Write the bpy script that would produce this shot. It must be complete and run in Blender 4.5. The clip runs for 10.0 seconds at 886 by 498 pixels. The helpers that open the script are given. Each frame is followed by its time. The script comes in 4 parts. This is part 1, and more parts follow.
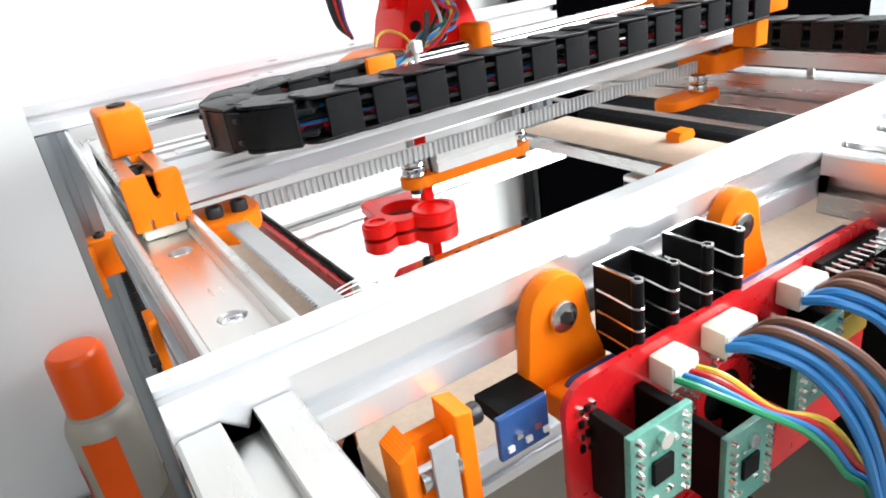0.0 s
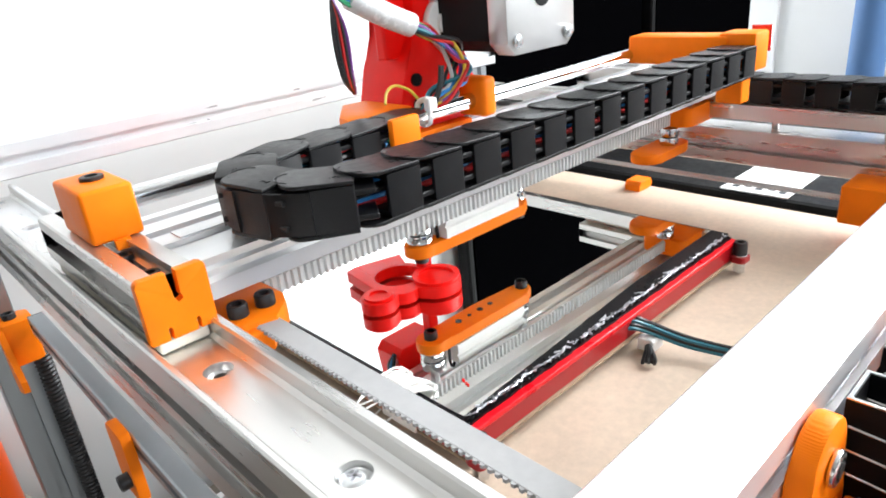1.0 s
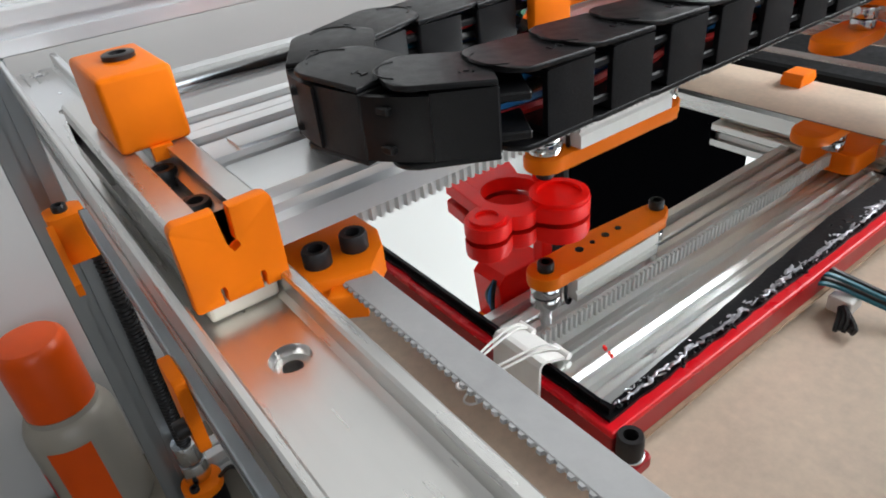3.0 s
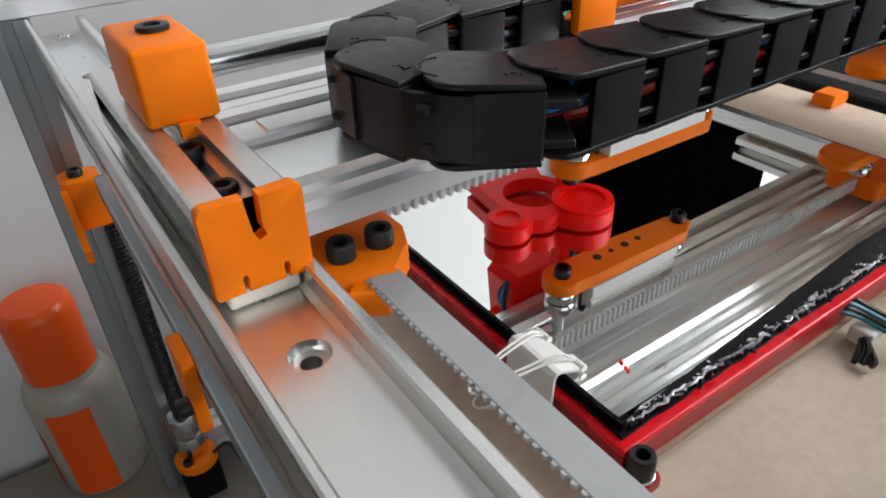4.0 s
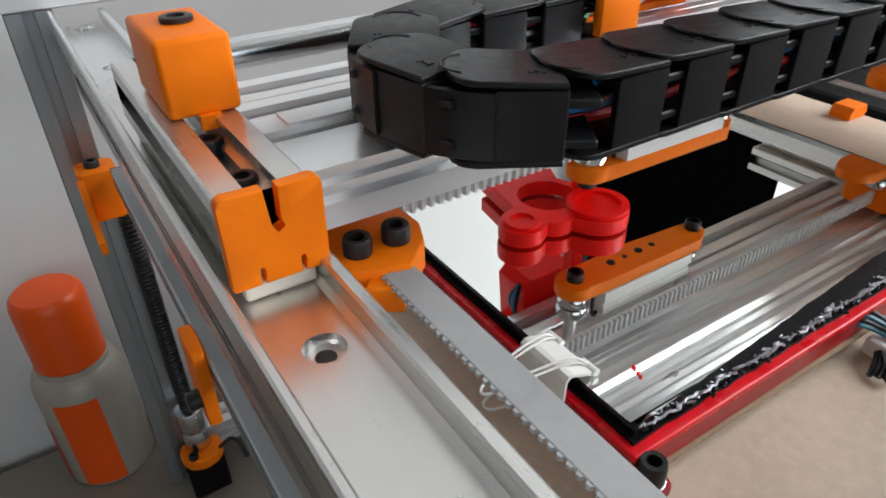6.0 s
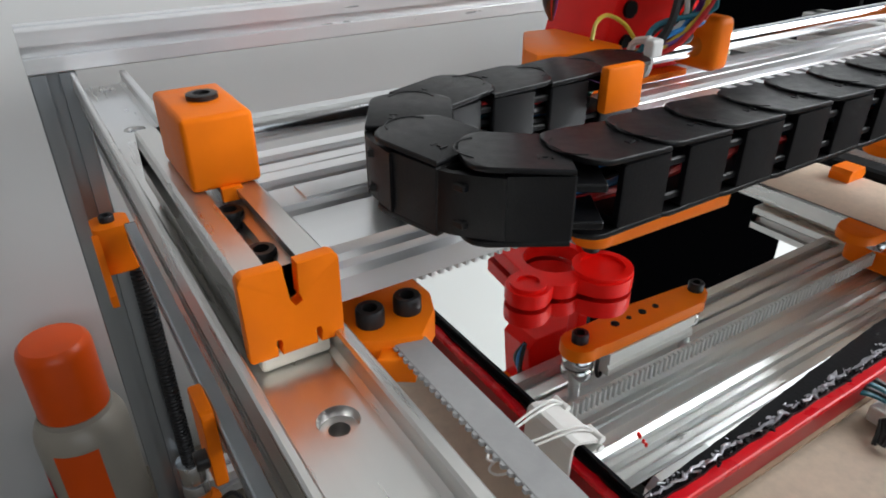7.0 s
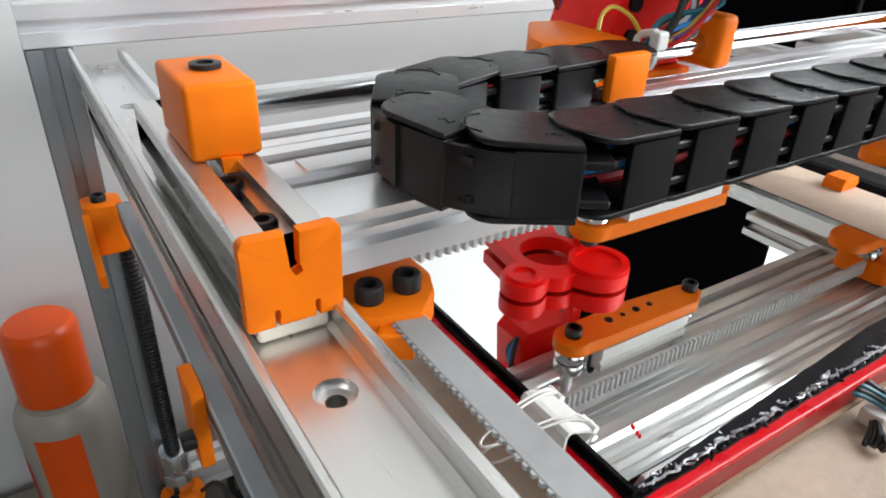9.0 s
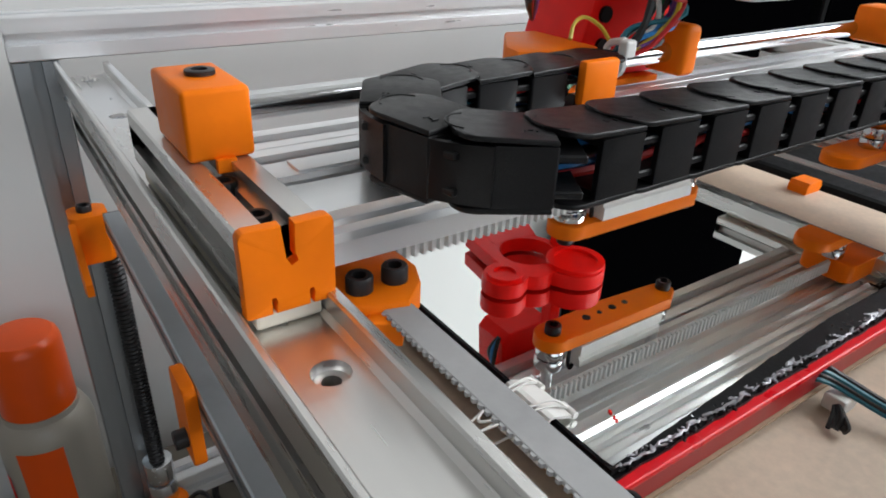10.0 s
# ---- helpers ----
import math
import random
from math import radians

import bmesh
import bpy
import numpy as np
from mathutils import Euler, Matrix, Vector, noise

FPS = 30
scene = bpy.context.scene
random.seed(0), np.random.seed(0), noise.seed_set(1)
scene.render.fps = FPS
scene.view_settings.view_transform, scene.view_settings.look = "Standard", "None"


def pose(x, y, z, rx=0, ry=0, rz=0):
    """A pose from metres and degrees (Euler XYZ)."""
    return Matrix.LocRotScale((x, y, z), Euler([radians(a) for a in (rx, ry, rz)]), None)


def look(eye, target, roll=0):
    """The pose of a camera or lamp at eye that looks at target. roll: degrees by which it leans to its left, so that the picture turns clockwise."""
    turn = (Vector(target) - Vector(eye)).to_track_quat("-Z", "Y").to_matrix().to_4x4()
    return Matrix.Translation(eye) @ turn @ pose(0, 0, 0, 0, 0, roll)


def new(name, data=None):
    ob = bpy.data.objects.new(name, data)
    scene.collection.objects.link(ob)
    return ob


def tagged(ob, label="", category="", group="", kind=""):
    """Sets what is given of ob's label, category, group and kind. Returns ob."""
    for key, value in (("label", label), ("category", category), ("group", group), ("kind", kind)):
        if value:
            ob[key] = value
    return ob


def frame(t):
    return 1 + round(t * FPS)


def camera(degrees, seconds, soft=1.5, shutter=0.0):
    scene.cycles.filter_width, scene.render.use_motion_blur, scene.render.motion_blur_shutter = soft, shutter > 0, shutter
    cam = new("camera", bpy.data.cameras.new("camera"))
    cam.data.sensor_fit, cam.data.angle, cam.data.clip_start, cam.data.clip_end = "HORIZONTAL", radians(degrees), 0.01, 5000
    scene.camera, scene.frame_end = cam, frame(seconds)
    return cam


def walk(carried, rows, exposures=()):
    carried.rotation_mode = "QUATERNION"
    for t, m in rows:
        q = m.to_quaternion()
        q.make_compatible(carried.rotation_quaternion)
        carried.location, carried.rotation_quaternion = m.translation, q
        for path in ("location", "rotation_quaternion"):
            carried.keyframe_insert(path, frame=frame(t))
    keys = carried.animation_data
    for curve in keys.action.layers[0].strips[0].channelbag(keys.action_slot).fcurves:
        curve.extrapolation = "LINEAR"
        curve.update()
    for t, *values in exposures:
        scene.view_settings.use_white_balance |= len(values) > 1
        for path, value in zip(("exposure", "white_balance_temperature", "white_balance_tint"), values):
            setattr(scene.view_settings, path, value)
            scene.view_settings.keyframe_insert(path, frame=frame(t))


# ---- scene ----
cam = camera(67.6, 10.0, soft=1.8)
PATH = [
    (0, (-0.02546, -0.21439, 0.47632), (0.8754, 1.3737, -0.3400), -8.54),
    (0.2, (-0.03092, -0.20846, 0.48360), (0.9752, 1.3073, -0.3472), -6.94),
    (0.5, (-0.04027, -0.19132, 0.49125), (1.0404, 1.2759, -0.3330), -5.78),
    (0.6, (-0.04210, -0.18371, 0.49223), (1.0845, 1.2574, -0.3166), -6.43),
    (1, (-0.05213, -0.14910, 0.48904), (1.1726, 1.2263, -0.2909), -5.75),
    (1.5, (-0.05636, -0.11024, 0.47070), (1.1537, 1.2326, -0.3852), -5.29),
    (2, (-0.05074, -0.09673, 0.45988), (1.0047, 1.3159, -0.4837), -5.65),
    (2.2, (-0.04015, -0.09730, 0.46406), (0.9805, 1.3396, -0.4813), -7.05),
    (3.5, (-0.02514, -0.08417, 0.47691), (0.8763, 1.2895, -0.6635), -4.59),
    (4, (-0.02724, -0.08321, 0.47680), (0.8932, 1.3041, -0.6314), -1.92),
    (4.5, (-0.02823, -0.08167, 0.47613), (0.9018, 1.3085, -0.6205), -0.08),
    (5, (-0.02874, -0.08208, 0.47528), (0.8643, 1.3252, -0.6301), -0.97),
    (6.5, (-0.02885, -0.08249, 0.47644), (0.8907, 1.3242, -0.6079), -0.35),
    (7, (-0.03065, -0.08244, 0.48275), (0.9042, 1.3883, -0.4986), -0.18),
    (7.5, (-0.03115, -0.08196, 0.48358), (0.9028, 1.4059, -0.4725), -0.13),
    (8, (-0.03122, -0.08239, 0.48202), (0.8994, 1.4020, -0.4826), -0.09),
    (8.5, (-0.03124, -0.08206, 0.48095), (0.9015, 1.3969, -0.4899), 0.03),
    (9, (-0.03358, -0.08210, 0.47735), (0.9324, 1.3751, -0.4939), 2.38),
    (9.5, (-0.03636, -0.08570, 0.47745), (0.9884, 1.3423, -0.4769), 4.61),
    (10, (-0.04015, -0.08977, 0.47715), (0.9888, 1.3515, -0.4523), 2.48),
]
EXPOSURES = [(0.0, 1.15), (1.0, 1.22), (2.2, 0.97), (3.3, 0.15), (6.6, 0.12), (7.0, -0.05), (7.5, 0.65), (8.0, 1.1), (8.5, 0.82), (9.0, 0.5), (9.5, 0.33), (10.0, 0.05)]
walk(cam, [(t, look(eye, target, roll)) for t, eye, target, roll in PATH], EXPOSURES)

# ---- light ----
world = bpy.data.worlds.new("world")
scene.world = world
world.use_nodes = True
wn = world.node_tree.nodes
sky = wn.new("ShaderNodeTexSky")
sky.sky_type = "NISHITA"
sky.sun_disc = False
sky.sun_elevation, sky.sun_rotation = radians(40), radians(70)
world.node_tree.links.new(sky.outputs[0], wn["Background"].inputs[0])
wn["Background"].inputs[1].default_value = 0.1


def area_light(name, m, sx, sy, watts):
    d = bpy.data.lights.new(name, "AREA")
    d.shape, d.size, d.size_y, d.energy, d.color = "RECTANGLE", sx, sy, watts, (0.95, 0.98, 1.0)
    ob = new(name, d)
    ob.matrix_world = m
    return ob


# side lamp gives the daylight from the right; rear lamp is added frontal fill
area_light("window_daylight_side", look((1.22, -0.60, 1.12), (0.15, -0.05, 0.4)), 1.2, 0.9, 29)
area_light("rear_fill", look((-0.2, -2.45, 1.15), (0.1, 0.0, 0.4)), 1.9, 1.1, 9)

# ---- materials ----
MATS = {}


def mat(name, color, rough=0.5, metal=0.0, var=0.08, scale=220.0, bump=0.0, bscale=900.0, stretch=None, spec=0.5, layers=0.0, coat=0.0, rvar=0.12, piece=0.0):
    m = bpy.data.materials.new(name)
    m.use_nodes = True
    nt = m.node_tree
    n, l = nt.nodes, nt.links
    b = n["Principled BSDF"]
    b.inputs["Metallic"].default_value = metal
    b.inputs["Specular IOR Level"].default_value = spec
    b.inputs["Coat Weight"].default_value = coat
    tc = n.new("ShaderNodeTexCoord")
    mp = n.new("ShaderNodeMapping")
    mp.inputs["Scale"].default_value = stretch or (1, 1, 1)
    l.new(tc.outputs["Object"], mp.inputs[0])
    fine = n.new("ShaderNodeTexNoise")
    fine.inputs["Scale"].default_value, fine.inputs["Detail"].default_value = scale, 5
    l.new(mp.outputs[0], fine.inputs[0])
    broad = n.new("ShaderNodeTexNoise")
    broad.inputs["Scale"].default_value, broad.inputs["Detail"].default_value = scale / 9, 3
    l.new(tc.outputs["Object"], broad.inputs[0])
    add = n.new("ShaderNodeMath")
    add.operation = "ADD"
    l.new(fine.outputs[0], add.inputs[0])
    l.new(broad.outputs[0], add.inputs[1])
    rng = n.new("ShaderNodeMapRange")
    rng.inputs["From Min"].default_value, rng.inputs["From Max"].default_value = 0.6, 1.4
    rng.inputs["To Min"].default_value, rng.inputs["To Max"].default_value = 1 - var, 1 + var
    l.new(add.outputs[0], rng.inputs[0])
    mul = n.new("ShaderNodeMix")
    mul.data_type, mul.blend_type = "RGBA", "MULTIPLY"
    mul.inputs[0].default_value = 1.0
    mul.inputs[6].default_value = (*color, 1)
    l.new(rng.outputs[0], mul.inputs[7])
    out = mul.outputs[2]
    if piece:
        info = n.new("ShaderNodeObjectInfo")
        pr = n.new("ShaderNodeMapRange")
        pr.inputs["To Min"].default_value, pr.inputs["To Max"].default_value = 1 - piece, 1 + piece
        l.new(info.outputs["Random"], pr.inputs[0])
        m2 = n.new("ShaderNodeMix")
        m2.data_type, m2.blend_type = "RGBA", "MULTIPLY"
        m2.inputs[0].default_value = 1.0
        l.new(out, m2.inputs[6])
        l.new(pr.outputs[0], m2.inputs[7])
        out = m2.outputs[2]
    l.new(out, b.inputs["Base Color"])
    rr = n.new("ShaderNodeMapRange")
    rr.inputs["From Min"].default_value, rr.inputs["From Max"].default_value = 0.6, 1.4
    rr.inputs["To Min"].default_value, rr.inputs["To Max"].default_value = max(0.02, rough - rvar * rough * 2), min(1, rough + rvar * rough * 2)
    l.new(add.outputs[0], rr.inputs[0])
    l.new(rr.outputs[0], b.inputs["Roughness"])
    if bump or layers:
        bp = n.new("ShaderNodeBump")
        bp.inputs["Strength"].default_value, bp.inputs["Distance"].default_value = max(bump, layers), 0.0003
        if layers:
            wv = n.new("ShaderNodeTexWave")
            wv.bands_direction = "Z"
            wv.inputs["Scale"].default_value, wv.inputs["Distortion"].default_value = 900, 0.6
            l.new(tc.outputs["Object"], wv.inputs[0])
            l.new(wv.outputs[1], bp.inputs["Height"])
        else:
            bn = n.new("ShaderNodeTexNoise")
            bn.inputs["Scale"].default_value, bn.inputs["Detail"].default_value = bscale, 4
            l.new(mp.outputs[0], bn.inputs[0])
            l.new(bn.outputs[0], bp.inputs["Height"])
        l.new(bp.outputs[0], b.inputs["Normal"])
    MATS[name] = m
    return m


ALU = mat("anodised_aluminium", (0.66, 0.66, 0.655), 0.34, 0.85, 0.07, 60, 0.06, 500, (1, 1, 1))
# x copy is lightened: light bounced up from the mirror is in its tone
ALUX_LIT = mat("brushed_aluminium_x_lit", (0.90, 0.91, 0.92), 0.30, 0.68, 0.03, 300, 0.02, 1500, (0.02, 1, 1), rvar=0.06)
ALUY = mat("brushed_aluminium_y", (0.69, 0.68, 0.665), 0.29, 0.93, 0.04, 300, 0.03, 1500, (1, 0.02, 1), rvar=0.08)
# z copy is darkened: shade on posts and lower rail is in its tone
ALUZ_SHADED = mat("brushed_aluminium_z_shaded", (0.40, 0.43, 0.455), 0.36, 0.85, 0.05, 300, 0.03, 1500, (1, 1, 0.02), rvar=0.08)
CHROME = mat("polished_steel_rod", (0.70, 0.71, 0.72), 0.12, 1.0, 0.05, 150)
ZINC = mat("zinc_plated_steel", (0.72, 0.74, 0.76), 0.24, 1.0, 0.1, 300)
OXIDE = mat("black_oxide_steel", (0.025, 0.024, 0.025), 0.42, 0.35, 0.2, 500)
ORANGE = mat("orange_printed_plastic", (0.97, 0.205, 0.004), 0.45, 0.0, 0.06, 160, layers=0.14, spec=0.14)
ORANGE_S = mat("orange_smooth_plastic", (0.90, 0.10, 0.003), 0.35, 0.0, 0.06, 60)
RED = mat("red_printed_plastic", (0.95, 0.008, 0.005), 0.34, 0.0, 0.08, 160, layers=0.18, spec=0.2)
RED_BED = mat("red_heater_board", (0.78, 0.003, 0.012), 0.3, 0.0, 0.10, 120, spec=0.35)
RED_LOW = mat("dark_red_sheet", (0.36, 0.003, 0.008), 0.35, 0.0, 0.1, 120)
BLACKP = mat("black_moulded_plastic", (0.0052, 0.0053, 0.0062), 0.40, 0.0, 0.25, 400, 0.2, 2500, piece=0.15, spec=0.32)
BLACK = mat("black_coating", (0.004, 0.004, 0.0045), 0.5, 0.0, 0.2, 300, spec=0.14)
TAPE = mat("black_backing", (0.004, 0.004, 0.005), 0.4, 0.0, 0.3, 300, 0.4, 600, spec=0.14)
CREAM = mat("cream_plastic", (0.78, 0.74, 0.62), 0.45, 0.0, 0.06, 200)
WHITEP = mat("white_plastic", (0.82, 0.81, 0.78), 0.4, 0.0, 0.05, 200)
BELT = mat("white_toothed_belt", (0.62, 0.62, 0.61), 0.55, 0.0, 0.08, 300, 0.1)
BELT_GREY = mat("grey_belt_back", (0.36, 0.36, 0.36), 0.5, 0.0, 0.1, 300, 0.1)
MDF = mat("mdf_board", (0.60, 0.475, 0.365), 0.62, 0.0, 0.14, 350, 0.15, 900)
MDFE = mat("mdf_edge", (0.36, 0.25, 0.16), 0.8, 0.0, 0.2, 500, 0.2, 900)
WALL = mat("white_wall_paint", (0.68, 0.68, 0.67), 0.55, 0.0, 0.025, 12, 0.1, 160)
CANW = mat("ivory_can_lacquer", (0.42, 0.385, 0.325), 0.35, 0.0, 0.05, 30)
TABLE = mat("pale_table_top", (0.22, 0.195, 0.16), 0.4, 0.0, 0.06, 20)
BOUNCE_CUT = mat("dark_bounce_cutting_wall", (0.09, 0.073, 0.06), 0.7, 0.0, 0.1, 12)
FLOORM = mat("floor_boards", (0.20, 0.14, 0.09), 0.5, 0.0, 0.15, 14)
MIRROR = mat("mirror_glass", (0.90, 0.92, 0.90), 0.012, 1.0, 0.0, 10, rvar=0.0)
# near-black, stands in for a dark reflection along the mirror's front
DARK_REFLECT = mat("painted_dark_reflection", (0.004, 0.004, 0.0055), 0.32, 0.0, 0.4, 400, 0.3, 900, spec=0.16)
SCREEN = mat("dark_screen", (0.0008, 0.0008, 0.001), 0.9, 0.0, 0.1, 8, spec=0.0)
PCBR = mat("red_circuit_board", (0.62, 0.012, 0.016), 0.3, 0.0, 0.12, 300, coat=0.3)
PCBG = mat("green_circuit_board", (0.12, 0.34, 0.27), 0.35, 0.0, 0.25, 900, coat=0.2)
PCBB = mat("blue_circuit_board", (0.02, 0.08, 0.26), 0.35, 0.0, 0.12, 400, coat=0.2)
FOIL = mat("dull_foil", (0.42, 0.42, 0.45), 0.4, 0.8, 0.35, 900)
SOLDER = mat("tinned_pins", (0.78, 0.78, 0.76), 0.2, 1.0, 0.1, 600)
PAPER = mat("white_paper", (0.82, 0.82, 0.82), 0.7, 0.0, 0.03, 60)
INK = mat("dark_ink", (0.03, 0.03, 0.035), 0.7, 0.0, 0.1, 60)
POLE = mat("blue_cloth", (0.07, 0.16, 0.34), 0.7, 0.0, 0.1, 40, 0.2, 300)
SLEEVE = mat("clear_wire_sleeve", (0.75, 0.75, 0.75), 0.25, 0.1, 0.15, 500, 0.3, 900)
WIRE = {k: mat(k + "_wire_insulation", c, 0.4, 0.0, 0.05, 300) for k, c in dict(
    red=(0.55, 0.015, 0.015), black=(0.015, 0.015, 0.017), blue=(0.03, 0.22, 0.55), green=(0.03, 0.30, 0.13), brown=(0.16, 0.07, 0.045),
    white=(0.75, 0.75, 0.72), yellow=(0.70, 0.50, 0.05), teal=(0.02, 0.18, 0.24), violet=(0.20, 0.05, 0.28), orange=(0.75, 0.20, 0.02)).items()}

# ---- building blocks ----
BASE = {}


def thing(name, at, label, category, group="", kind=""):
    ob = new(name)
    ob.location = at
    ob.empty_display_size = 0.005
    BASE[ob.name] = Vector(at)
    return tagged(ob, label, category, group, kind)


def part(name, bm, material, parent=None, label="", smooth=False, auto=True):
    at = BASE[parent.name] if parent else Vector((0, 0, 0))
    if at.length > 0:
        bmesh.ops.translate(bm, verts=bm.verts, vec=-at)
    bmesh.ops.recalc_face_normals(bm, faces=bm.faces)
    me = bpy.data.meshes.new(name)
    bm.to_mesh(me)
    bm.free()
    if smooth:
        for p in me.polygons:
            p.use_smooth = True
        me.set_sharp_from_angle(angle=radians(38))
    me.materials.append(material)
    ob = new(name, me)
    if parent:
        ob.parent = parent
    BASE[ob.name] = at
    if label:
        tagged(ob, label)
    return ob


# a late camera position; scaling about it keeps outlines in place in the view
VIEW_EYE = (-0.034, -0.084, 0.480)


def scaled(ob, k):
    """Scales a thing about a camera eye point, so that it fits the view from there."""
    ob.location = Vector(VIEW_EYE).lerp(ob.location, k)
    ob.scale = (k, k, k)
    return ob


def B():
    return bmesh.new()


def box(bm, x0, x1, y0, y1, z0, z1, bev=0.0, seg=2):
    r = bmesh.ops.create_cube(bm, size=1, matrix=Matrix.Translation(((x0 + x1) / 2, (y0 + y1) / 2, (z0 + z1) / 2)) @ Matrix.Diagonal((x1 - x0, y1 - y0, z1 - z0, 1)))
    if bev:
        es = {e for v in r["verts"] for e in v.link_edges}
        bmesh.ops.bevel(bm, geom=list(es), offset=bev, segments=seg, affect="EDGES", profile=0.5)
    return bm


def cyl(bm, p0, p1, r, seg=24, r2=None, bev=0.0):
    p0, p1 = Vector(p0), Vector(p1)
    d = p1 - p0
    m = Matrix.Translation((p0 + p1) / 2) @ d.to_track_quat("Z", "Y").to_matrix().to_4x4()
    k = bmesh.ops.create_cone(bm, cap_ends=True, segments=seg, radius1=r, radius2=r if r2 is None else r2, depth=d.length, matrix=m)
    if bev:
        es = {e for v in k["verts"] for e in v.link_edges if len(e.link_faces) == 2 and any(len(f.verts) > 4 for f in e.link_faces)}
        bmesh.ops.bevel(bm, geom=list(es), offset=bev, segments=2, affect="EDGES", profile=0.5)
    return bm


def prism(bm, pts, axis, a, b, bev=0.0):
    """A closed outline swept from a to b along an axis. The outline is in the two other axes, in order."""
    def at(p, h):
        return {"x": (h, p[0], p[1]), "y": (p[0], h, p[1]), "z": (p[0], p[1], h)}[axis]
    lo = [bm.verts.new(at(p, a)) for p in pts]
    hi = [bm.verts.new(at(p, b)) for p in pts]
    caps = [bm.faces.new(lo), bm.faces.new(hi[::-1])]
    n = len(pts)
    for i in range(n):
        bm.faces.new((lo[i], hi[i], hi[(i + 1) % n], lo[(i + 1) % n]))
    if bev:
        es = {e for f in caps for e in f.edges}
        bmesh.ops.bevel(bm, geom=list(es), offset=bev, segments=2, affect="EDGES", profile=0.5)
        caps = [f for f in bm.faces if len(f.verts) > 4]
    bmesh.ops.triangulate(bm, faces=[f for f in bm.faces if len(f.verts) > 4])
    return bm


def slotted(x0, x1, z0, z1, top=(), bottom=(), left=(), right=(), w=0.0052, lip=0.0014, cav=0.0092, deep=0.0045, ch=0.0006):
    """The outline of an extruded profile with undercut slots at the given places along its sides."""
    def notch(c):
        return [(c - w / 2, 0), (c - w / 2, lip), (c - cav / 2, lip), (c - w / 2, deep), (c + w / 2, deep), (c + cav / 2, lip), (c + w / 2, lip), (c + w / 2, 0)]
    pts = [(x0 + ch, z0)]
    for c in sorted(bottom):
        pts += [(u, z0 + d) for u, d in notch(c)]
    pts += [(x1 - ch, z0), (x1, z0 + ch)]
    for c in sorted(right):
        pts += [(x1 - d, u) for u, d in notch(c)]
    pts += [(x1, z1 - ch), (x1 - ch, z1)]
    for c in sorted(top, reverse=True):
        pts += [(u, z1 - d) for u, d in reversed(notch(c))]
    pts += [(x0 + ch, z1), (x0, z1 - ch)]
    for c in sorted(left, reverse=True):
        pts += [(x0 + d, u) for u, d in reversed(notch(c))]
    pts += [(x0, z0 + ch)]
    return pts


def spline(pts, steps=8):
    P = [Vector(p) for p in pts]
    P = [P[0] * 2 - P[1]] + P + [P[-1] * 2 - P[-2]]
    out = []
    for i in range(1, len(P) - 2):
        a, b, c, d = P[i - 1:i + 3]
        for k in range(steps):
            t = k / steps
            out.append(0.5 * ((2 * b) + (c - a) * t + (2 * a - 5 * b + 4 * c - d) * t * t + (3 * b - a - 3 * c + d) * t ** 3))
    out.append(P[-2])
    return out


def tube(bm, pts, r, seg=8, steps=8):
    path = spline(pts, steps) if steps else [Vector(p) for p in pts]
    rings, up = [], Vector((0.13, 0.21, 0.97)).normalized()
    for i, p in enumerate(path):
        d = (path[min(i + 1, len(path) - 1)] - path[max(i - 1, 0)]).normalized()
        side = d.cross(up)
        if side.length < 1e-4:
            side = d.cross(Vector((1, 0, 0)))
        side.normalize()
        up = side.cross(d).normalized()
        rings.append([bm.verts.new(p + r * (math.cos(a) * side + math.sin(a) * up)) for a in [2 * math.pi * k / seg for k in range(seg)]])
    for a, b in zip(rings, rings[1:]):
        for k in range(seg):
            bm.faces.new((a[k], a[(k + 1) % seg], b[(k + 1) % seg], b[k]))
    bm.faces.new(rings[0][::-1])
    bm.faces.new(rings[-1])
    return bm


def arc(cx, cy, r, a0, a1, n=10):
    return [(cx + r * math.cos(radians(a0 + (a1 - a0) * k / n)), cy + r * math.sin(radians(a0 + (a1 - a0) * k / n))) for k in range(n + 1)]


def rounded(x0, x1, y0, y1, r, n=5):
    return arc(x1 - r, y0 + r, r, -90, 0, n) + arc(x1 - r, y1 - r, r, 0, 90, n) + arc(x0 + r, y1 - r, r, 90, 180, n) + arc(x0 + r, y0 + r, r, 180, 270, n)


def stadium(x0, x1, yc, r, n=10):
    return arc(x1 - r, yc, r, -90, 90, n) + arc(x0 + r, yc, r, 90, 270, n)


def cap_screw(at, axis=(0, 0, 1), r=0.0028, h=0.003, label="black socket cap screw", parent=None, name="cap_screw", sink=0.0):
    """A socket head with a hexagonal recess, its underside at the given place."""
    at, ax = Vector(at), Vector(axis).normalized()
    q = ax.to_track_quat("Z", "Y").to_matrix().to_4x4()
    bm = B()
    n = 24
    prof = [(r, 0), (r, h * 0.86), (r * 0.9, h), (r * 0.55, h), (r * 0.55, h * 0.35), (0.0003, h * 0.35)]
    rings = []
    for rad, z in prof:
        rings.append([bm.verts.new((rad * math.cos(2 * math.pi * k / n), rad * math.sin(2 * math.pi * k / n), z)) for k in range(n)])
    bm.faces.new(rings[0][::-1])
    bm.faces.new(rings[-1])
    for a, b in zip(rings, rings[1:]):
        for k in range(n):
            bm.faces.new((a[k], a[(k + 1) % n], b[(k + 1) % n], b[k]))
    bmesh.ops.transform(bm, matrix=Matrix.Translation(at) @ q, verts=bm.verts)
    return part(name, bm, OXIDE, parent, label if parent else "", smooth=True)


# ---- the room ----
WY = 0.345


def structure(name, bm, m, label, category):
    ob = part(name, bm, m)
